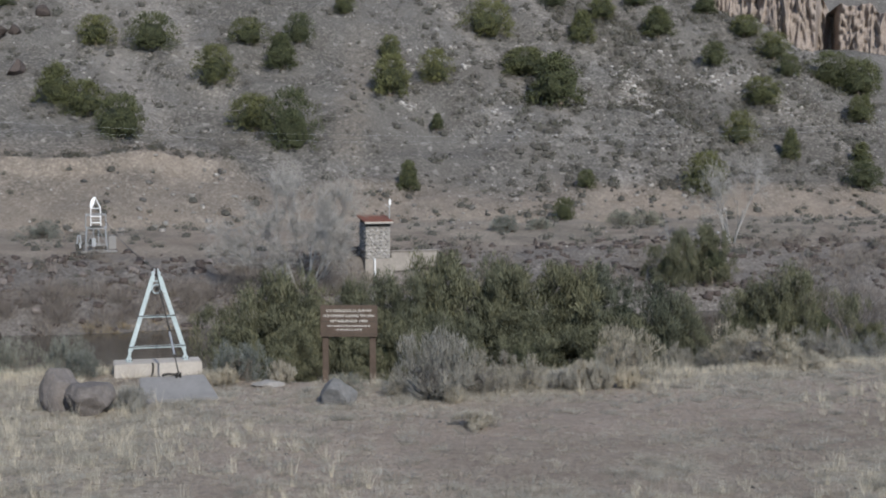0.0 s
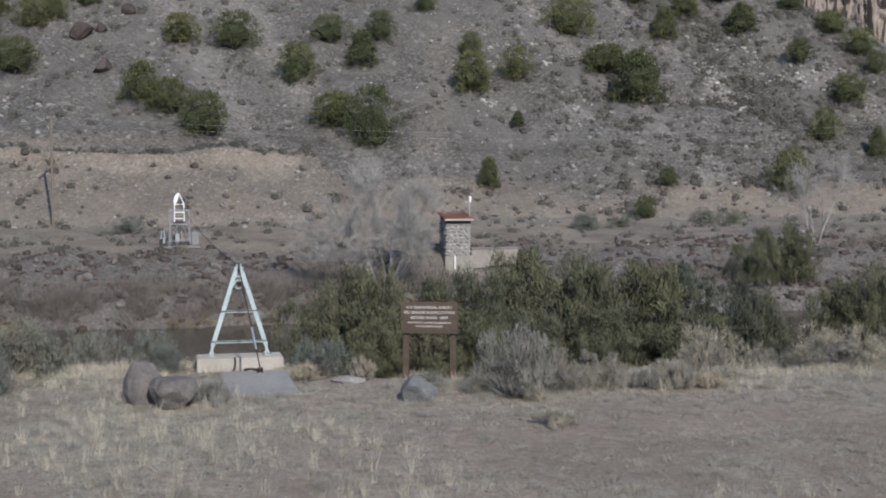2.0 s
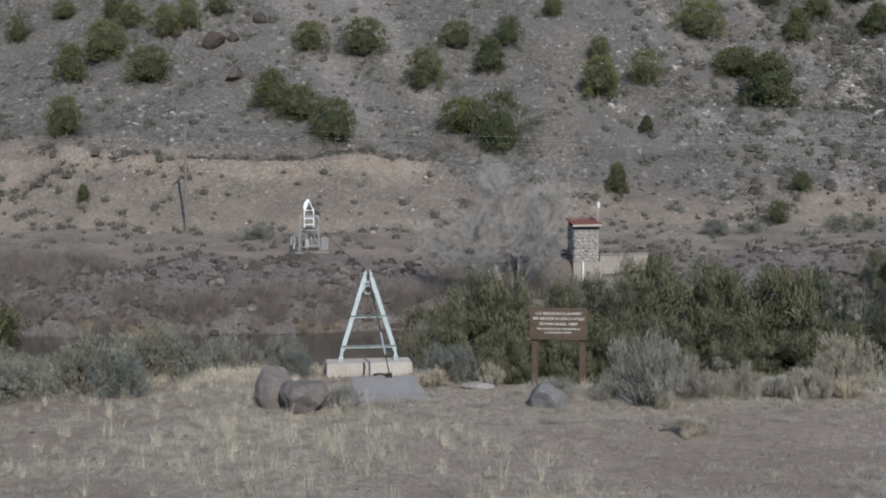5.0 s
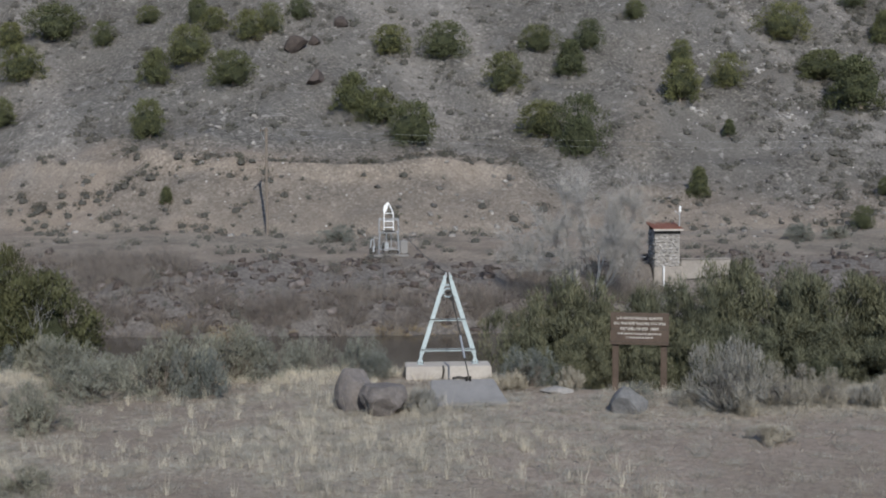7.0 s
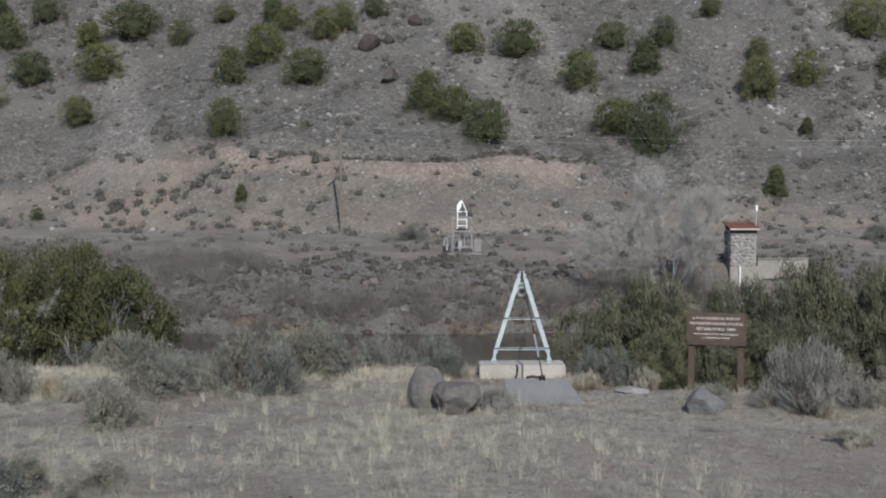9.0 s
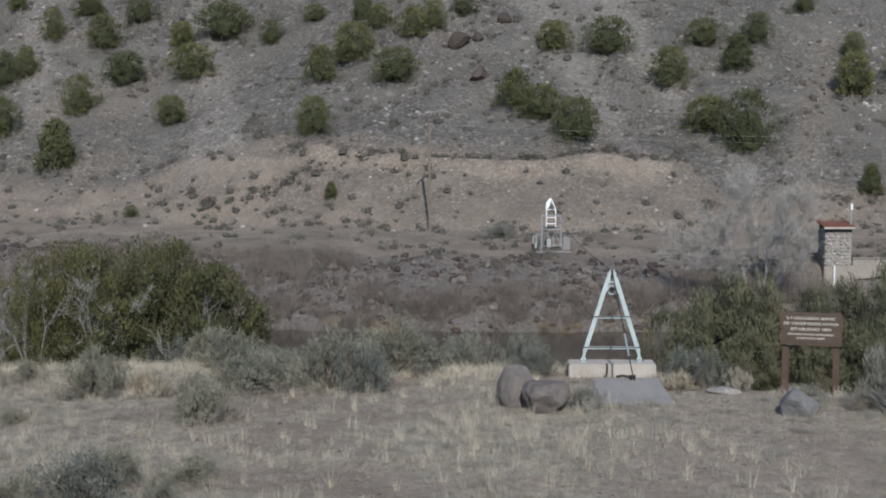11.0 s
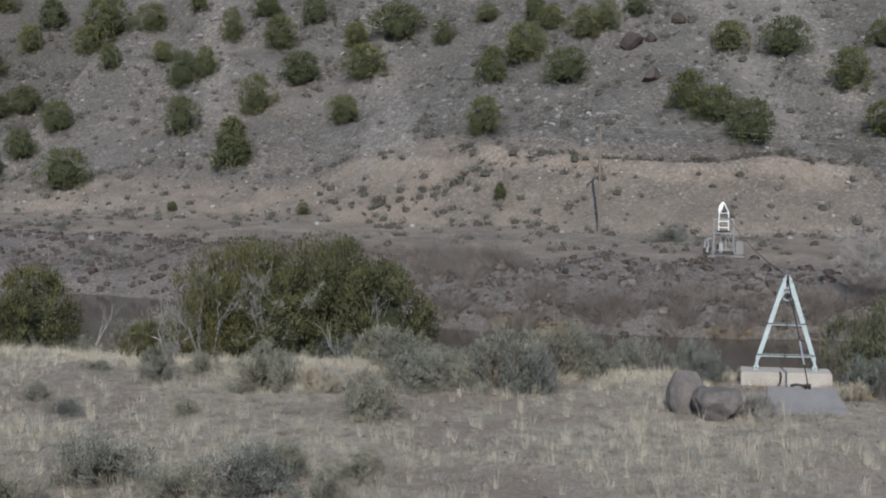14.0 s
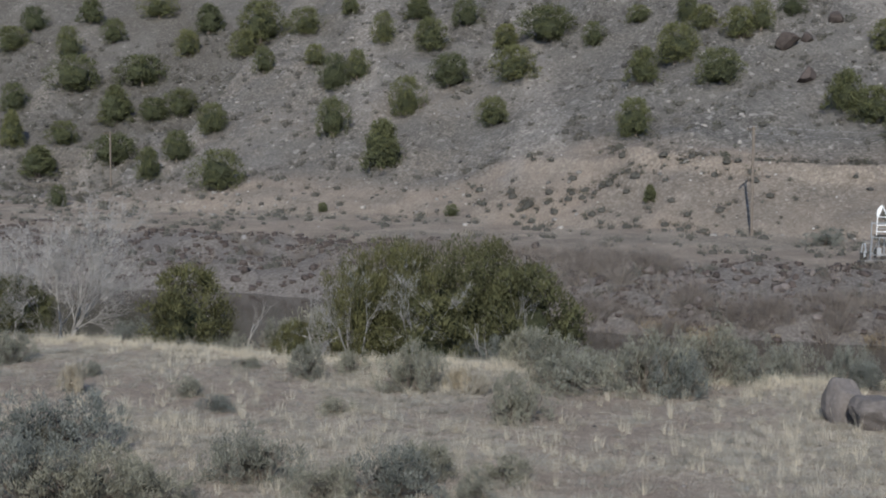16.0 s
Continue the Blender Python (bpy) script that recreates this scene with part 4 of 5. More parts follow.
part("brace", beam((-0.62, -0.42, 0.0), (0.1, -0.42, 0.55), 0.09, 0.05), OLD_WOOD, deck)

# --- utility poles and wires
def utility_pole(u, v, h, label):
    e = thing("utility_pole", spot(u, v, 0, 0), label, "utility pole", "poles along the bench road")
    part("pole", rod([(0, 0, -0.4), (0.01, 0, h * 0.5), (0.02, 0, h)], 0.085, 10), POLE_WOOD, e)
    arm = part("crossarm", solid((-0.12, 0.02, h - 0.18), (0.09, 1.5, 0.11), 0.01), POLE_WOOD, e)
    for s in (-0.55, 0.55):
        part("insulator", solid((-0.12, s, h - 0.07), (0.07, 0.07, 0.12), 0.02), DARK_STEEL, arm)
    part("arm_brace", beam((-0.17, -0.45, h - 0.22), (-0.10, 0.0, h - 0.80), 0.04, 0.02), STEEL, e)
    return e


pole = utility_pole(-4.2, 88.2, 6.55, "dark timber utility pole with crossarm beside the bench")
far_pole = utility_pole(-63.1, 119.6, 6.3, "weathered timber utility pole on a brushy slope")
next_pole = utility_pole(78, 96, 6.5, "dark timber utility pole at the foot of the hill")


def wire(a, b, sag):
    pts = [a.lerp(b, k / 20) - Vector((0, 0, 4 * sag * (k / 20) * (1 - k / 20))) for k in range(21)]
    e = thing("power_line", Matrix.Identity(4), "thin grey overhead power line strung between poles", "power line", "power lines")
    part("conductor", rod(pts, 0.0035, 4), STEEL, e)


for s, drop in ((-0.55, 0.0), (0.55, 0.42)):
    wire(world_of(pole.matrix_basis, (-0.12, s, 6.55 - drop)), world_of(next_pole.matrix_basis, (-0.12, s, 6.5 - drop)), 1.6)


# ---------------------------------------------------------------- cliff beyond the hill
def build_cliff():
    s, z = np.meshgrid(np.linspace(0, 1, 620), np.linspace(0, 1, 70))
    az = np.radians(-6 - 20 * s)
    along = s * 75
    warp = along + 0.25 * vnoise(along / 2, z * 9, 38)
    col = np.abs(vnoise(warp / 1.3, z * 2.0, 31)) * 2.0 + np.abs(vnoise(warp / 0.45, z * 5, 32)) * 1.1 + 0.7 * vnoise(warp / 0.4, z * 34, 39) + vnoise(along / 9, z * 0.6, 33) * 3
    # a deep cleft, with the wall set back beyond it
    col = col + 9 * step(0.424, 0.432, s) * step(0.470, 0.455, s) + 4 * step(0.43, 0.46, s)
    lean = 5.0 * z + 1.2 * np.floor(z * 4 + 0.4 * vnoise(along / 5, z * 0, 35))
    d = 205 + col + lean
    topz = 23.4 + 7.3 * step(0.46, 0.41, s) + 0.9 * vnoise(along / 3, z * 0, 36) + 0.5 * vnoise(along / 1.1, z * 0, 37)
    x, y = -d * np.sin(az), d * np.cos(az)
    zz = 2 + z * (topz - 2)
    i = np.arange(s.size).reshape(s.shape)
    faces = np.stack([i[:-1, :-1], i[1:, :-1], i[1:, 1:], i[:-1, 1:]], -1).reshape(-1, 4)
    front = np.stack([x, y, zz], -1).reshape(-1, 3)
    n = len(front)
    rim = i[-1]
    back = front[rim] + np.array([0, 30.0, -4.0])
    more = np.stack([rim[:-1], n + np.arange(619), n + 1 + np.arange(619), rim[1:]], -1)
    ob = mesh_object("cliff", np.concatenate([front, back]), np.concatenate([faces, more]), ROCK_PINK)
    return tagged(ob, "pinkish tan eroded rock cliff with upright columns", "cliff", kind="structure")


build_cliff()

# ---------------------------------------------------------------- boulders
def boulder(u, v, size, seed, mat, label, dz=0.0, turn=0.0, name="boulder", group=""):
    x, y = to_xy(u, v)
    ob = new(name, stone_mesh("boulder", seed, size, mat, 4 if v < 50 else 3, 0.12, (13, 0.60, 0.90) if v < 50 else (13, 0.38, 0.72)))
    ob.matrix_basis = pose(x, y, gz(x, y) + size[2] * 0.50 + dz, 0, 0, turn)
    return tagged(ob, label, "boulder", group)


boulder(0.42, 36.55, (0.54, 0.48, 0.76), 3, ROCK_DARK, "tall grey-brown basalt boulder in dry grass")
boulder(1.07, 35.92, (0.66, 0.60, 0.62), 8, ROCK_DARK, "rounded brown basalt boulder leaning against a taller one", 0, 40)
boulder(7.20, 35.15, (0.50, 0.44, 0.48), 13, ROCK_GREY, "small grey boulder beside the dirt path", 0, 20)
for k, (u, v, s) in enumerate(((-3.2, 113.8, 1.1), (-1.4, 108.6, 0.95), (-1.4, 114.4, 0.7), (4.5, 114.5, 0.75), (-6.0, 116.0, 0.6), (0.8, 117.5, 0.8))):
    boulder(u, v, (s * 1.25, s, s * 0.95), 20 + k, ROCK_RED, "dark rusty basalt block on the scree slope", -0.35, 60 * k, "rock", "dark blocks on the hill")
for k, (u, v, s) in enumerate(((7.45, 88.7, 0.22), (9.9, 90.2, 0.13), (45.7, 89.6, 0.24), (-34.6, 83.0, 0.30), (-3.0, 76.5, 0.10), (26.0, 88.0, 0.12))):
    boulder(u, v, (s, s * 0.8, s * 0.9), 50 + k, ROCK_PALE, "white stone lying on bare ground", 0, 50 * k, "rock", "white stones")
rng = np.random.default_rng(77)
OUTCROPS = ((46.4, 107.2, 0.7, 2.2, 130), (54.2, 107.9, 2.0, 0.9, 80), (50.6, 111, 1.2, 1.6, 40), (58, 104.5, 1.4, 1.4, 40), (33.2, 102.2, 0.6, 1.1, 24), (34.2, 118, 0.7, 1.1, 24), (26.5, 106, 0.5, 3.0, 50), (31, 111, 1.8, 1.2, 50))
u = np.concatenate([rng.normal(cu, ru, n) for cu, cv, ru, rv, n in OUTCROPS])
v = np.concatenate([rng.normal(cv, rv, n) for cu, cv, ru, rv, n in OUTCROPS])
x, y = to_xy(u, v)
scatter_stones("outcrop_stones", x, y, 0.10 + 0.42 * rng.random(len(x)) ** 2, ROCK_PALE, 19, "pale broken rock of the light outcrops")

boulder(26.7, 75.2, (0.16, 0.14, 0.38), 72, ROCK_RED, "dark upright stump beside the bench road", 0, 10, "stump", "")
boulder(5.85, 38.0, (0.48, 0.30, 0.12), 71, ROCK_PALE, "flat pale stone at the head of the path", 0, 10, "rock", "")
for _ in range(34):
    s = float(rng.uniform(0.07, 0.24))
    boulder(float(rng.uniform(17.2, 20.6)), float(rng.uniform(70.6, 72.0)), (s, s * 0.8, s * 0.8), 60 + int(rng.integers(6)), ROCK_PALE, "pale rubble stone below the retaining wall", 0, float(rng.random() * 360), "rock", "rubble below the wall")
# stones of the far bank: those by the cableway singly, the rest as stuff
bank = thing("stone_bank", Matrix.Identity(4), "dark tumbled stones lining the far river bank", "riprap", kind="structure")
ROCK_BANK = plain("brown_riprap", (0.098, 0.082, 0.073), (0.195, 0.167, 0.151), 3, bump=0.6, dist=0.05, obrand=0.35)
bank_kinds = [stone_mesh("stone", 80 + k, (0.5, 0.42, 0.34), ROCK_RED if k % 3 == 0 else ROCK_BANK, 2, 0.2, (13, 0.38, 0.75)) for k in range(8)]
for _ in range(280):
    u, w = float(rng.uniform(-12, 14)), float(rng.uniform(66.0, 72.6))
    x, y = to_xy(u, w + float(bank_shift(u)))
    k = float(rng.uniform(0.25, 0.80))
    ob = new("stone", bank_kinds[int(rng.integers(8))])
    ob.parent = bank
    ob.matrix_basis = pose(x, y, gz(x, y) + 0.08 * k, float(rng.normal() * 20), float(rng.normal() * 20), float(rng.random() * 360)) @ Matrix.Scale(k, 4)
u = rng.uniform(-70, 66, 2600)
v = rng.uniform(64.9, 75.5, 2600) + bank_shift(u)
x, y = to_xy(u, v)
scatter_stones("bank_stones", x, y, rng.uniform(0.15, 0.62, 2600), ROCK_RED, 3, "loose dark stones along the far river bank")
u, v = rng.uniform(-95, 84, 26000), np.concatenate([rng.uniform(88, 142, 24000), rng.uniform(84, 95, 2000)])
keep = vnoise(u / 7, v / 9, 21) + 0.8 * vnoise(u / 1.6, v / 1.6, 22) + 0.4 * rng.normal(size=26000) > 0.15
u, v = u[keep], v[keep] + bank_shift(u[keep])
x, y = to_xy(u, v)
scatter_stones("scree_stones", x, y, 0.06 + 0.46 * rng.random(len(x)) ** 4.5, ROCK_MIX, 4, "grey loose scree stones over the hillside")

u, v = rng.uniform(-92, 80, 4600), np.concatenate([rng.uniform(88, 134, 3600), rng.uniform(66, 95, 1000)])
keep = vnoise(u / 6, v / 6, 25) + 0.7 * vnoise(u / 1.5, v / 1.5, 26) + 0.5 * rng.normal(size=4600) > 0.2
u, v = u[keep], v[keep] + bank_shift(u[keep])
x, y = to_xy(u, v)
scatter_stones("pale_stones", x, y, 0.05 + 0.15 * rng.random(len(x)) ** 2.5, plain("pale_scree", (0.36, 0.34, 0.315), (0.55, 0.525, 0.49), 3, island=0.35), 14, "pale stones strewn over the hillside and bench", 0.1)

# ---------------------------------------------------------------- junipers on the hill
EAST_FACE = [(-27.2, 100.7, 3.1, 2.8), (-25, 100, 3.1, 2.5), (-21.9, 97.2, 3.7, 3), (-22.3, 110.1, 3.5, 2.8), (-26.6, 110.3, 2.7, 2.3), (-17, 107, 2.8, 2.9), (-15.2, 112.5, 2.9, 2.1), (-12.4, 110, 3.1, 2.7), (-11.3, 113, 2.3, 2.3), (-13.3, 100.9, 3.4, 2.5), (-10.5, 99, 3.4, 4.1), (-4.2, 113.9, 2, 1.9), (-3.9, 108, 3.2, 3.1), (-0.6, 110.3, 2.4, 2.5), (-2.3, 95.9, 1.8, 2), (3.8, 121.1, 4.1, 3), (-8.1, 118.5, 1.9, 1.5)]
EAST_RIDGE = [(6.6, 115.6, 4.4, 2.3), (8.8, 110.9, 4.8, 3.9), (11.7, 121.2, 2.9, 2.7), (18.5, 124, 3.5, 2.6), (18.6, 100.7, 3.2, 3), (10, 99, 1.4, 1.3), (8, 93.9, 1.5, 1.5), (23.7, 130.2, 2.6, 1.9), (22.8, 120.5, 2.2, 2), (22.6, 108.6, 2.2, 2.5), (25.9, 116.1, 3.3, 2.2), (26.2, 107.6, 1.8, 2.3), (29, 120.7, 2, 1.8), (28.3, 123.1, 2.8, 2.3), (26.8, 127.7, 3.1, 1.9), (30.8, 104.3, 2.6, 2), (31.9, 108.8, 1.8, 1.6), (32.8, 121.6, 3.5, 2.8), (35, 120.7, 4, 3.1), (33.8, 115.8, 2.4, 2.2), (13.7, 124.6, 2.5, 2), (9.7, 126.9, 2, 1.3), (17.4, 129, 2.6, 1.6), (-0.4, 105.4, 1.3, 1.2)]
MID_FACE = [(-36.9, 102.4, 3.7, 2.6), (-42, 106.9, 3.9, 3), (-43.1, 102.7, 2.9, 2.7), (-38, 109.6, 2.3, 2.4), (-36.6, 110.8, 2.1, 2.4), (-41.6, 111.5, 2.1, 1.9), (-43.4, 112.5, 2.1, 2), (-50.8, 110.5, 1.9, 2), (-48.2, 113.9, 2.2, 1.5), (-59.4, 111.1, 2.5, 2.1), (-35.6, 86.2, 1.1, 1.1), (-35, 113.5, 1.9, 1.7)]
SPUR = [(-60.5, 93.1, 3.8, 3.8), (-67.2, 96, 2.5, 3.1), (-62.9, 100.4, 2.7, 3.1), (-54.1, 99, 2.6, 2.2), (-40.5, 95, 2.8, 2.7), (-72.4, 87.9, 3.8, 3.1), (-80.8, 97.4, 3, 2.6), (-80.7, 92.7, 2.9, 2.5), (-81.6, 90.1, 2, 2.7), (-61.6, 105.2, 3.6, 2.7), (-55.2, 104.6, 3.5, 2.8), (-72.6, 104, 3, 3.1), (-70.6, 104.7, 2.2, 2.6), (-81.3, 105.3, 2, 2.4), (-71.3, 109.9, 2.1, 2.7), (-66.5, 110.1, 3, 2.9), (-55.9, 112.3, 4.9, 3), (-65.4, 114.8, 2.6, 2.4), (-71.2, 115.8, 3.2, 2.2), (-60.6, 85.3, 0.9, 0.7), (-50, 85.7, 1, 0.8)]
GULLY = [(-103, 108.6, 4.7, 3), (-109.8, 105, 4.8, 3.1), (-109.4, 115.8, 4.7, 4.2), (-113.4, 124.3, 5.3, 3.4), (-120.4, 120.7, 5.4, 4.1), (-103.7, 133.8, 5.3, 4.8), (-82.1, 112.9, 3.3, 2.5), (-113.1, 135.9, 4.2, 3.6), (-111.6, 130.1, 3, 3.1), (-126.4, 125.9, 3.2, 3.6), (-124.1, 115.1, 3, 3.1), (-116.4, 107.5, 3.1, 3.9), (-111, 109.5, 3.1, 2.5), (-85.2, 83.4, 1.4, 1.7), (-78.2, 114.8, 1.9, 1.7), (-103.6, 130.5, 3.3, 3), (-76.8, 107, 2.1, 1.9), (-124.4, 131.4, 2.9, 2.9), (-105.2, 117, 3.7, 2.6), (-102.6, 118.5, 3.7, 2.9), (-136.1, 126, 4.4, 3), (-136.7, 130.3, 3.7, 3.1), (-122.7, 137.7, 4.4, 3), (-129.7, 133.1, 3.7, 3)]
HILL_LABEL = "dark green rounded juniper on the stony slope"
hill_models = []
for k, (h, w, prof) in enumerate(((3.0, 3.0, round_top), (3.0, 3.2, round_top), (3.0, 2.6, cone_top), (3.0, 3.4, round_top), (3.0, 2.8, round_top))):
    hill_models.append((juniper_model(100 + k, h, w, 240, 22, prof, JUNIPER_DARK, 0.17, 0.055, "juniper", HILL_LABEL, "hillside junipers", 0.8), w, h))
rng = np.random.default_rng(9)
for spots in (EAST_FACE, EAST_RIDGE, MID_FACE, SPUR, GULLY):
    place_copies(hill_models, spots, rng)
clean(hill_models)

# low grey scrub on the hill, bench and banks
u, v = rng.uniform(-100, 84, 5600), rng.uniform(88, 136, 5600)
keep = vnoise(u / 8, v / 8, 41) + 0.7 * rng.normal(size=5600) > 0.1
u, v = u[keep], v[keep] + bank_shift(u[keep])
u, v = np.concatenate([u, rng.uniform(-108, -62, 1500), rng.uniform(30, 64, 900), 48.2 + rng.normal(size=240) * 1.3, rng.uniform(-20, 13, 130)]), np.concatenate([v, rng.uniform(112, 160, 1500), rng.uniform(92, 124, 900), rng.uniform(97, 120, 240), 95.6 + rng.normal(size=130) * 0.35])
x, y = to_xy(u, v)
n = len(x)
green = rng.random(n) < 0.25
r = 0.14 + 0.50 * rng.random(n) ** 2.2
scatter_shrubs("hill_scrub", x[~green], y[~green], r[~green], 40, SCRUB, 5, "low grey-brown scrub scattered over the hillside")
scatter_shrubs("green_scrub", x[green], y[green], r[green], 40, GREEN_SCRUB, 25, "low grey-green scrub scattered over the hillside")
u = np.concatenate([rng.uniform(-40, 60, 70), rng.normal(-11, 4, 16), rng.normal(-22, 5, 16), rng.normal(4, 3, 20), rng.normal(11.5, 2, 60), rng.normal(48, 7, 90)])
v = np.concatenate([rng.uniform(65.2, 75, 70), rng.normal(69, 2.2, 16), rng.normal(68, 2, 16), rng.normal(67, 1.0, 20), rng.normal(69, 2, 60), rng.normal(69, 2.5, 90)]) + bank_shift(u)
x, y = to_xy(u, v)
n = len(x)
scatter_tufts("bank_brush", x, y, rng.uniform(0.4, 1.4, n), rng.uniform(0.4, 1.2, n), 110, 0.018, WILLOW, 6, "leafless grey-brown willow brush along the far bank", "brush", 0.9, True, 0.42)
MAUVE_BEDS = ((-10.7, 71.2, 1.1, 16), (-8.2, 71.6, 0.7, 12), (-12.8, 72.4, 0.9, 10), (-16, 73.2, 1.0, 10), (-2.3, 66.6, 0.6, 9), (0.8, 66.6, 0.5, 7), (-5.6, 66.8, 0.9, 10), (-19.5, 72, 1.4, 14), (-23.5, 70, 1.6, 12), (6.5, 66.8, 1.0, 9), (10.5, 68.5, 1.6, 24), (3.6, 66.4, 0.5, 6), *((-15 + 1.3 * k, 65.4, 0.5, 4) for k in range(7)))
u = np.concatenate([rng.normal(c, r, n) for c, w, r, n in MAUVE_BEDS])
v = np.concatenate([rng.normal(w, 0.7, n) for c, w, r, n in MAUVE_BEDS]) + bank_shift(u)
x, y = to_xy(u, v)
n = len(x)
scatter_tufts("mauve_brush", x, y, rng.uniform(0.5, 1.5, n), rng.uniform(0.5, 1.1, n), 220, 0.016, MAUVE_TWIG, 17, "dense mauve-grey leafless brush over the far river bank", "brush", 1.0, True, 0.5)
u = np.concatenate([rng.uniform(-60, 70, 480), rng.uniform(-60, 70, 220), rng.uniform(-60, 20, 90)])
v = np.concatenate([rng.uniform(73, 90, 480), rng.uniform(66, 74, 220), rng.uniform(86, 96, 90)]) + bank_shift(u)
x, y = to_xy(u, v)
n = len(x)
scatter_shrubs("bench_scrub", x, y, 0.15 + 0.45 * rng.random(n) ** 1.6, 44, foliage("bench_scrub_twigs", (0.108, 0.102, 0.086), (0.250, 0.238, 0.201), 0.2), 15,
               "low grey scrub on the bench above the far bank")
u = np.concatenate([rng.uniform(-30, 2.5, 760), rng.uniform(7.5, 30, 440)])
v = near_edge(u) - 1.4 * step(5, 7, u) * step(15, 11, u) + rng.normal(size=1200) * 0.7 - 0.5
x, y = to_xy(u, v)
scatter_tufts("edge_grass", x, y, rng.uniform(0.10, 0.42, 1200), rng.uniform(0.12, 0.4, 1200), 30, 0.012, PALE_STRAW, 16, "pale dead grass along the meadow edge", "grass", 0.6)
u = rng.uniform(-8, 14, 260)
u = u[vnoise(u / 3, u * 0, 27) + 0.3 * rng.normal(size=260) > 0.1]
v = 65.0 + rng.normal(size=len(u)) * 0.3 + bank_shift(u)
x, y = to_xy(u, v)
scatter_tufts("shore_grass", x, y, rng.uniform(0.12, 0.35, len(u)), rng.uniform(0.2, 0.6, len(u)), 50, 0.025, foliage("rusty_shore_grass", (0.22, 0.180, 0.130), (0.40, 0.335, 0.250)), 7, "straw-coloured dead grass at the waterline", "grass", 1.0)

# ---------------------------------------------------------------- bare trees
def bare_tree(u, v, h, w, stems, depth, mat, seed, label, lean=0.35, name="bare_tree", rad=0.07, shrink=0.68, split=(2, 4), twigs=900):
    rng = np.random.default_rng(seed)
    e = thing(name, spot(u, v, 0, 0), label, "tree")
    grown = []
    for k in range(stems):
        verts, faces = [], []
        a = 6.28 * k / stems + rng.random()
        branching(rng, (0.15 * math.cos(a), 0.15 * math.sin(a), -0.1), (lean * math.cos(a) * w / h, lean * math.sin(a) * w / h, 1), h * 0.34, rad, depth, verts, faces, split, 0.40, 0.07, shrink)
        grown.append((np.array(verts), faces))
    everything = np.concatenate([g[0] for g in grown])
    lo, hi = np.percentile(everything, 1, 0), np.percentile(everything, 99, 0)
    fit = np.array([w / (hi[0] - lo[0]), w / (hi[1] - lo[1]), h / hi[2]])
    for k, (verts, faces) in enumerate(grown):
        verts = verts * fit
        mesh_object("trunk" if k == 0 else "stem", [tuple(p) for p in verts], faces, mat, e)
        # fine end twigs, too thin to tell apart
        p = verts[rng.integers(len(verts) // 4, len(verts), twigs)]
        way = unit(unit(p - np.array([0, 0, h * 0.3])) * 0.7 + np.array([0, 0, 0.45]) + rng.normal(size=p.shape) * 0.7)
        leaf_part("fine_twig_spray", kites(p, way, 0.085 * h * rng.uniform(0.5, 1.2, twigs), 0.0024 * h, rng), mat, e)
        tagged(e.children[-1], kind="stuff")
    return e


bare_tree(12.3, 68.2, 5.7, 6.6, 6, 5, PALE_BARK, 21, "leafless pale grey cottonwood on the far river bank", 0.65, rad=0.085, split=(2, 4), twigs=3200)
bare_tree(-25.6, 44.9, 4.9, 5.6, 9, 4, PALE_BARK, 22, "leafless multi-stemmed whitish tree at the meadow edge", 0.6, rad=0.05, split=(3, 4), twigs=1400)
bare_tree(38.5, 74.5, 4.6, 4.4, 5, 4, PALE_BARK, 23, "leafless grey tree on the far bank", 0.6, rad=0.06)
bare_tree(33.8, 71.0, 2.2, 3.0, 3, 3, DEAD_WOOD, 24, "fallen bleached dead tree among green shrubs", 1.2, rad=0.05)

bare_tree(25.0, 43.6, 3.0, 3.2, 7, 4, WILLOW, 25, "leafless reddish-brown tamarisk by the near shore", 0.5, rad=0.03, split=(3, 4))
bare_tree(28.2, 45.0, 3.3, 3.4, 7, 4, WILLOW, 26, "leafless reddish-brown tamarisk by the near shore", 0.5, rad=0.03, split=(3, 4))

# ---------------------------------------------------------------- riverside junipers
near_models = [(juniper_model(200 + k, 3.0, w, 38, 72, prof, JUNIPER_RIVER, 0.165, 0.021, "riverside_juniper", "green upright juniper on the near river bank", "riverside junipers", 1.45, 0, 1.0, 8), w, 3.0)
               for k, (w, prof) in enumerate(((3.0, round_top), (2.8, round_top), (2.5, cone_top)))]
RIVERSIDE = [(-6.1, 44.1, 3, 3), (-4.8, 45.3, 3.5, 3.6), (-3.4, 45.9, 2.9, 3.2), (-1.7, 46.5, 2.9, 3.5), (-0.3, 47, 3.6, 4.3), (1.2, 47, 3.9, 3.8), (2.8, 46.9, 3.6, 3.8), (4.6, 46.8, 3.6, 3.8), (6, 46.6, 3.4, 3.5), (7.1, 47, 2.7, 2.4), (-5.2, 42.7, 2.5, 2.1), (-2.1, 43.4, 2.5, 2.4), (0.3, 44, 3.1, 2.4), (2.6, 44.4, 3.4, 2.3), (4.9, 44.7, 3.2, 2.2), (10.1, 48, 2.7, 2.9), (12.7, 47.8, 3.1, 3.3), (11.4, 47.6, 2.1, 2.2), (11.6, 73.1, 2.4, 3), (14, 73.2, 2.8, 3.1), (14.5, 47.9, 1.6, 1.5)]
rng = np.random.default_rng(12)
place_copies(near_models, RIVERSIDE, rng)
clean(near_models)
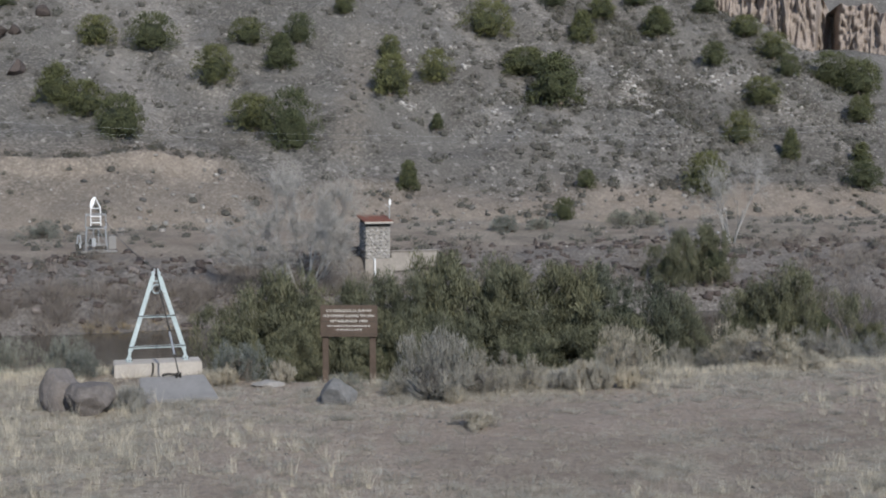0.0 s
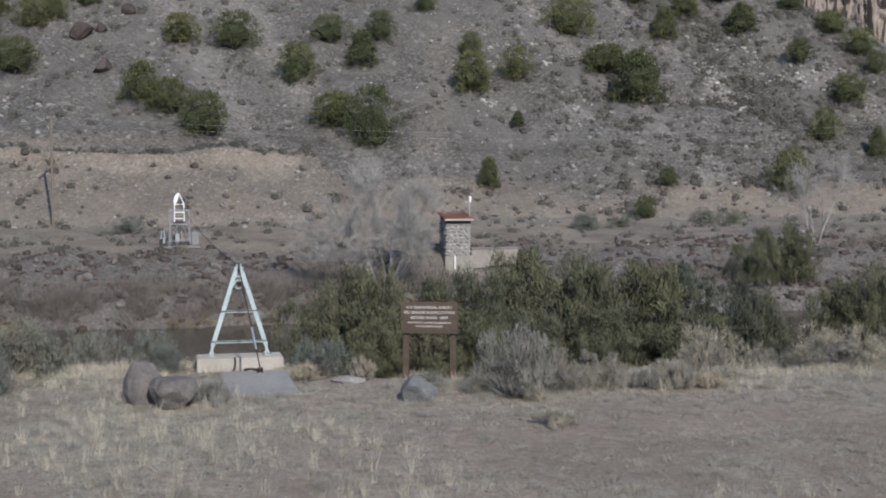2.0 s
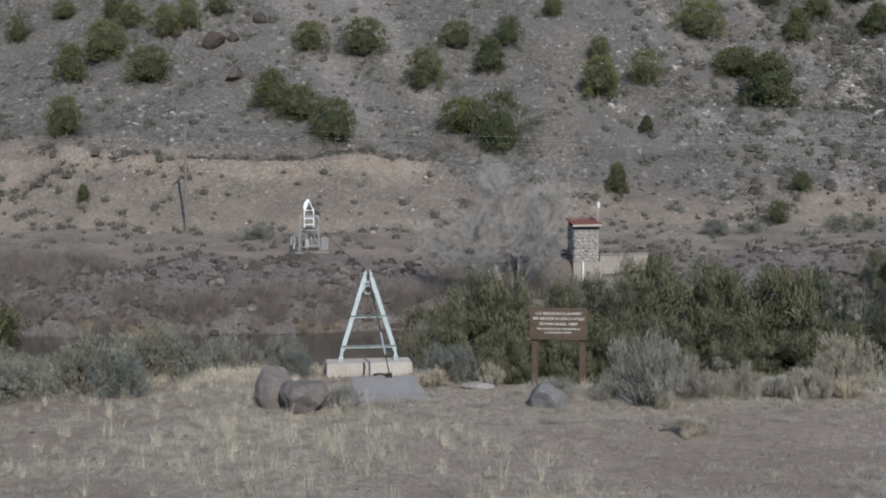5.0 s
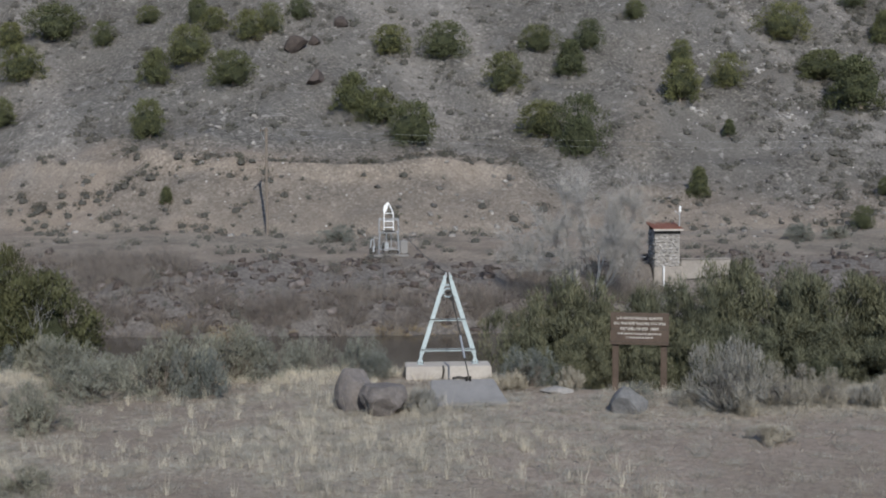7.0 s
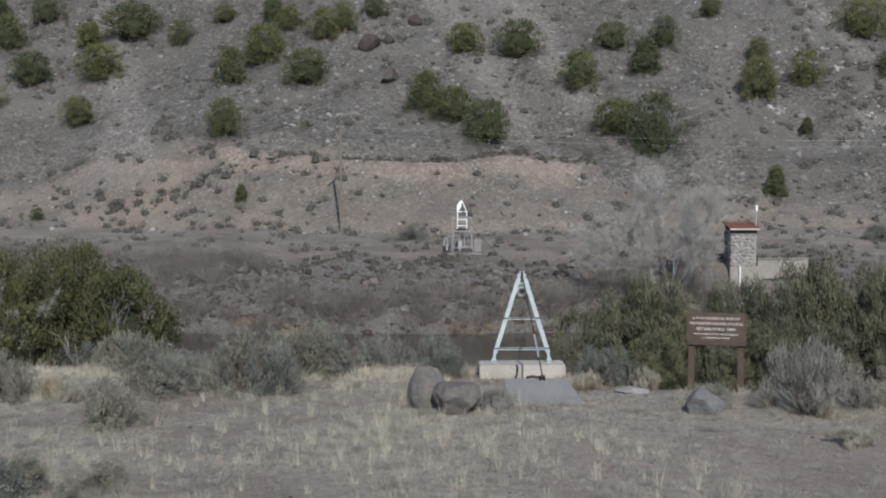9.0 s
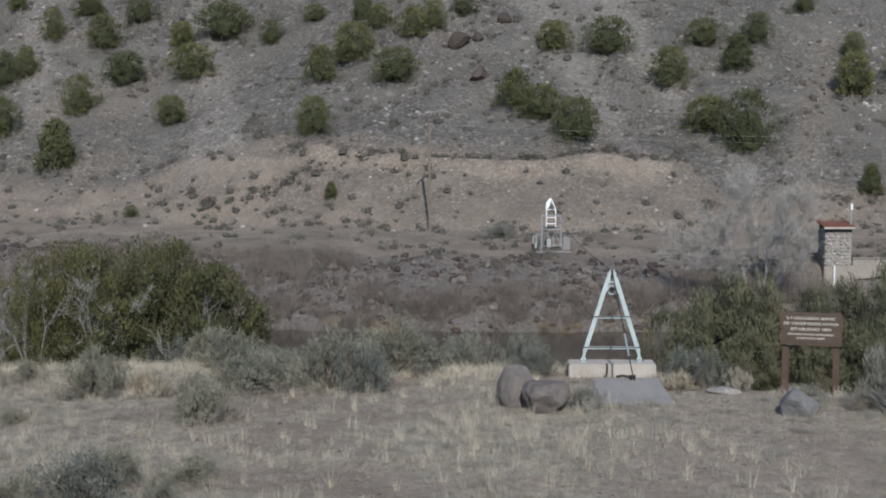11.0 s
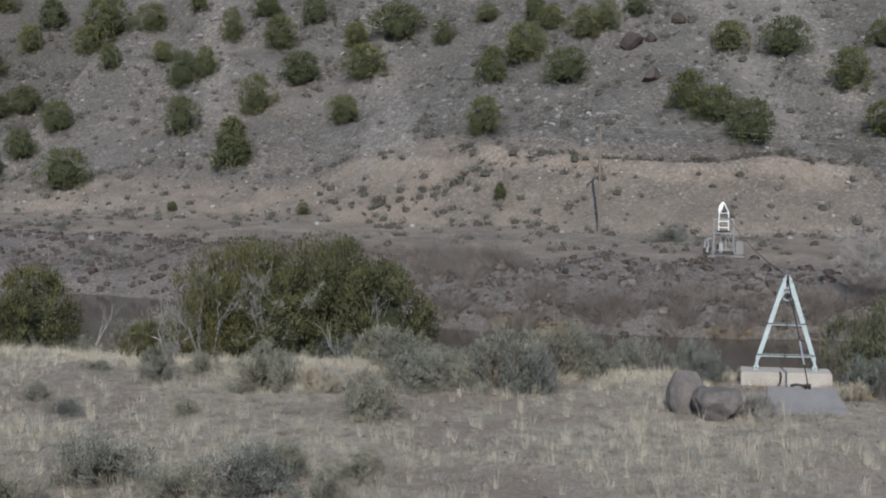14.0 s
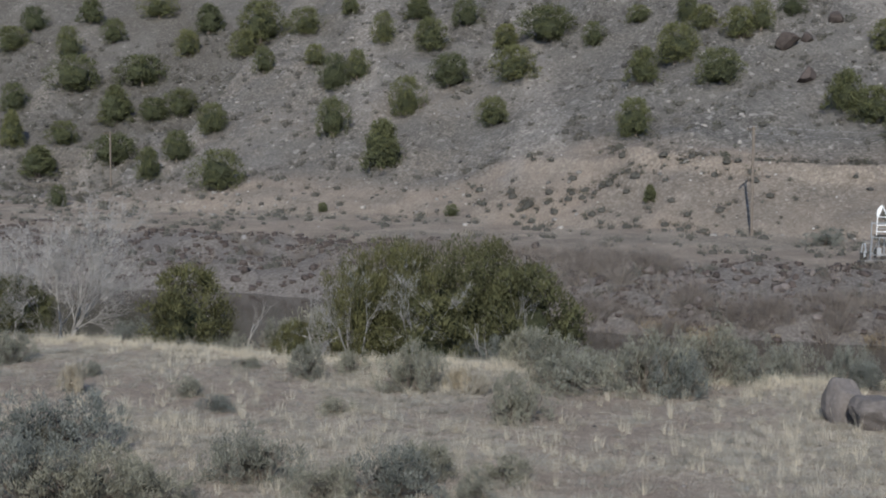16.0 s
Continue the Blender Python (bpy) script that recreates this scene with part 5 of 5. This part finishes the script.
olive = [(juniper_model(300, 3.6, 5.2, 34, 120, round_top, JUNIPER_OLIVE, 0.13, 0.030, "olive_juniper", "broad olive-green juniper with bleached dead branches", "", 0.8, 6, 1.0, 10), 5.2, 3.6),
         (juniper_model(301, 2.4, 3.0, 170, 66, round_top, JUNIPER_OLIVE, 0.13, 0.034, "olive_juniper", "small rounded olive-green juniper at the meadow edge", "", 0.6, 2, 1.0, 0), 3.0, 2.4)]
OLIVE_SPOTS = [(-26.2, 40.2, 4.3, 4.5, 0, 30), (-23.8, 41.1, 5.2, 4.7, 0, 130), (-21.4, 41.3, 3.8, 3.5, 1, 60), (-32.2, 37.6, 3.2, 3.1, 1, 200), (-28.2, 38.2, 1.7, 1.6, 1, 20), (-37.4, 34.7, 2.6, 2.1, 1, 90), (-23.7, 39.2, 4.1, 2.6, 1, 240)]
for (x, y, w, h, kind, turn) in OLIVE_SPOTS:
    ob, mw, mh = olive[kind]
    m = pose(x, y, gz(x, y) - 0.1, 0, 0, turn) @ Matrix.Diagonal((w / mw, w / mw, h / mh, 1))
    if ob.name in PLACED:
        copy_thing(ob, m @ Matrix.Diagonal((*(1 / c for c in ob.scale), 1)))
    else:
        ob.matrix_basis = m
        PLACED.add(ob.name)

for k, (u, v, h) in enumerate(((-14.4, 43.4, 3.4), (-12.3, 43.4, 3.6), (-15.2, 43.6, 2.0))):
    bare_tree(u, v, h, h * 0.75, 3, 3, DEAD_WOOD, 60 + k, "bleached dead juniper snag in front of the olive-green bush", 0.6, "dead_snag", 0.034, 0.7, (2, 4), 340)

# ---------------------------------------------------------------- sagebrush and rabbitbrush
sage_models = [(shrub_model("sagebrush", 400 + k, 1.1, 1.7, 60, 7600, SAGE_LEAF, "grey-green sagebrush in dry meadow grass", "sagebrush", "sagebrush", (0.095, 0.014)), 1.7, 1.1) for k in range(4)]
rabbit_models = [(shrub_model("rabbitbrush", 420 + k, 1.2, 1.7, 180, 5600, BRUSH_TWIG, "straw-grey leafless rabbitbrush at the meadow edge", "rabbitbrush", "rabbitbrush", (0.15, 0.010), GREY_TWIG, 9, GREY_SHADE, 0.55), 1.7, 1.2) for k in range(3)]
SAGE = [(-23.5, 23.1, 2.9, 1.3), (-18.1, 23.3, 2, 1.1), (-15.2, 23.8, 2.1, 1), (-20, 20.4, 2.4, 1), (-20.7, 33.2, 1.7, 1.3), (-23.9, 33.1, 1.3, 1), (-33.1, 30.7, 1.4, 1.1), (-15.1, 36.1, 2.3, 1.8), (-14.2, 38.6, 2.1, 1.6), (-16.3, 31.1, 1.6, 1.2), (-16.9, 36.4, 1.4, 1), (-17.9, 35.7, 1.1, 0.8), (-23.5, 34.5, 1.1, 0.7), (-5.6, 39.2, 1.4, 1.1), (-10.2, 39.3, 1.3, 0.8), (-20.5, 33.8, 1.2, 1), (-2.6, 37.1, 0.9, 0.5), (-30.6, 37.7, 1.8, 1), (-33.5, 36.5, 1.7, 1), (-12.9, 41.6, 1.9, 1.7), (-11, 41.1, 1.5, 1.5), (-16.9, 35.1, 2.0, 1.1), (-14.2, 36.3, 1.8, 1.4), (-13.3, 39.1, 1.9, 1.3), (-18.9, 37.8, 1.9, 1.2), (-19.9, 38.6, 1.7, 1.2), (-28.6, 40.0, 2.8, 1.9), (-30.2, 40.0, 2.2, 1.4), (-26.2, 39.2, 1.6, 1.2), (-21.7, 39, 1.6, 1.2), (-32, 37.3, 1.5, 0.9), (-17.7, 39.3, 1.9, 1.2), (-23.2, 82.5, 2.5, 1.0), (4.0, 88, 2.2, 1.0), (6.0, 88.5, 1.6, 0.8), (11.8, 92, 2.6, 1.1), (13.4, 92.2, 1.8, 0.9)]
RABBIT = [(-0.2, 36.5, 2.4, 1.9), (1.1, 37.3, 1.6, 1.1), (2.3, 37.8, 1.1, 0.9), (5.2, 39.6, 1.9, 1.5), (9.4, 42.1, 2.4, 1.2), (11.4, 42.5, 1.6, 1), (-1.2, 36.8, 0.9, 0.5), (13.6, 44.5, 1.6, 1.2), (8, 43.8, 1.3, 1), (8.9, 44.1, 1.5, 1.1), (12.7, 44.2, 1.4, 1.1), (7.2, 42.9, 1.4, 1.1), (-19.6, 40.5, 2, 1.3), (-26.7, 38.6, 2, 1.3)]
place_copies(sage_models, SAGE, rng)
place_copies(rabbit_models, RABBIT, rng)
place_copies(sage_models, [(-20.7, 29.7, 1.1, 0.4), (-29.4, 30.2, 0.7, 0.4), (-23.3, 28.3, 1.0, 0.4), (-26.5, 33.5, 0.8, 0.35), (-20.9, 19.9, 2.1, 1.3), (-18.8, 20.9, 1.6, 0.8), (-16, 22.6, 1.4, 0.8), (-13.5, 24, 0.9, 0.6), (-15.4, 25.2, 1.4, 0.8), (-13.8, 25.8, 1.3, 0.5), (-25.1, 29.3, 0.9, 0.5)], rng)
clump_models = [(shrub_model("grass_clump", 440 + k, 0.4, 0.9, 10, 3000, BUNCH_GRASS, "yellowish clump of dry bunch grass on bare ground", "grass clump", "dry grass clumps", (0.14, 0.010), STRAW_HEART, 9, STRAW_HEART), 0.9, 0.4) for k in range(2)]
place_copies(clump_models, [(0.3, 36.0, 0.6, 0.35), (0.8, 33.0, 1.0, 0.36), (10.7, 41.1, 1.0, 0.4), (-7.75, 35.0, 0.9, 0.55), (-4.4, 38.6, 0.7, 0.5), (3.9, 38.4, 0.9, 0.6), (5.0, 38.0, 0.8, 0.5), (-19.5, 33.9, 0.8, 0.55), (-18.8, 33.7, 0.7, 0.5), (-28, 28.1, 0.7, 0.7), (-6, 38.3, 0.9, 0.42), (3.3, 37.8, 0.9, 0.5), (4.2, 37.8, 0.8, 0.6)], rng)
clean(clump_models)
clean(sage_models)
clean(rabbit_models)

# ---------------------------------------------------------------- meadow grass
def meadow(n, seed):
    rng = np.random.default_rng(seed)
    az, d = np.radians(rng.uniform(-20, 50, n)), np.sqrt(rng.uniform(21 ** 2, 47 ** 2, n))
    x, y = -d * np.sin(az), d * np.cos(az)
    u, v = to_uv(x, y)
    grass, dirt = masks(x, y)[:2]
    keep = (v < near_edge(u) + 1.5) & (rng.random(n) < np.clip(grass * 1.1, 0.25, 1) * (1 - 0.45 * dirt))
    return x[keep], y[keep]


x, y = meadow(24000, 61)
rng = np.random.default_rng(62)
n = len(x)
scatter_tufts("dry_grass", x, y, rng.uniform(0.05, 0.18, n), rng.uniform(0.12, 0.36, n), 32, 0.014, DRY_GRASS, 8, "straw-coloured dry bunch grass over the meadow", "grass", 1.3, True, 0.4)
x, y = meadow(5200, 67)
n = len(x)
scatter_tufts("bunch_grass", x, y, rng.uniform(0.12, 0.32, n), rng.uniform(0.18, 0.46, n), 70, 0.010, BUNCH_GRASS, 18, "rounded low mounds of greyish dry bunch grass", "grass", 1.5)
x, y = meadow(4200, 63)
u, v = to_uv(x, y)
thin = vnoise(u / 4, v / 4, 66) > np.where(u > 3, 0.2, -0.15)
x, y = x[thin], y[thin]
n = len(x)
scatter_tufts("tall_grass", x, y, rng.uniform(0.2, 0.6, n), rng.uniform(0.05, 0.20, n), 20, 0.008, PALE_STRAW, 9, "taller pale standing dead grass stalks", "grass", 0.22)
x, y = meadow(2500, 64)
scatter_stones("meadow_stones", x, y, 0.03 + 0.09 * rng.random(len(x)) ** 3, ROCK_MIX, 10, "small stones in the dry meadow")
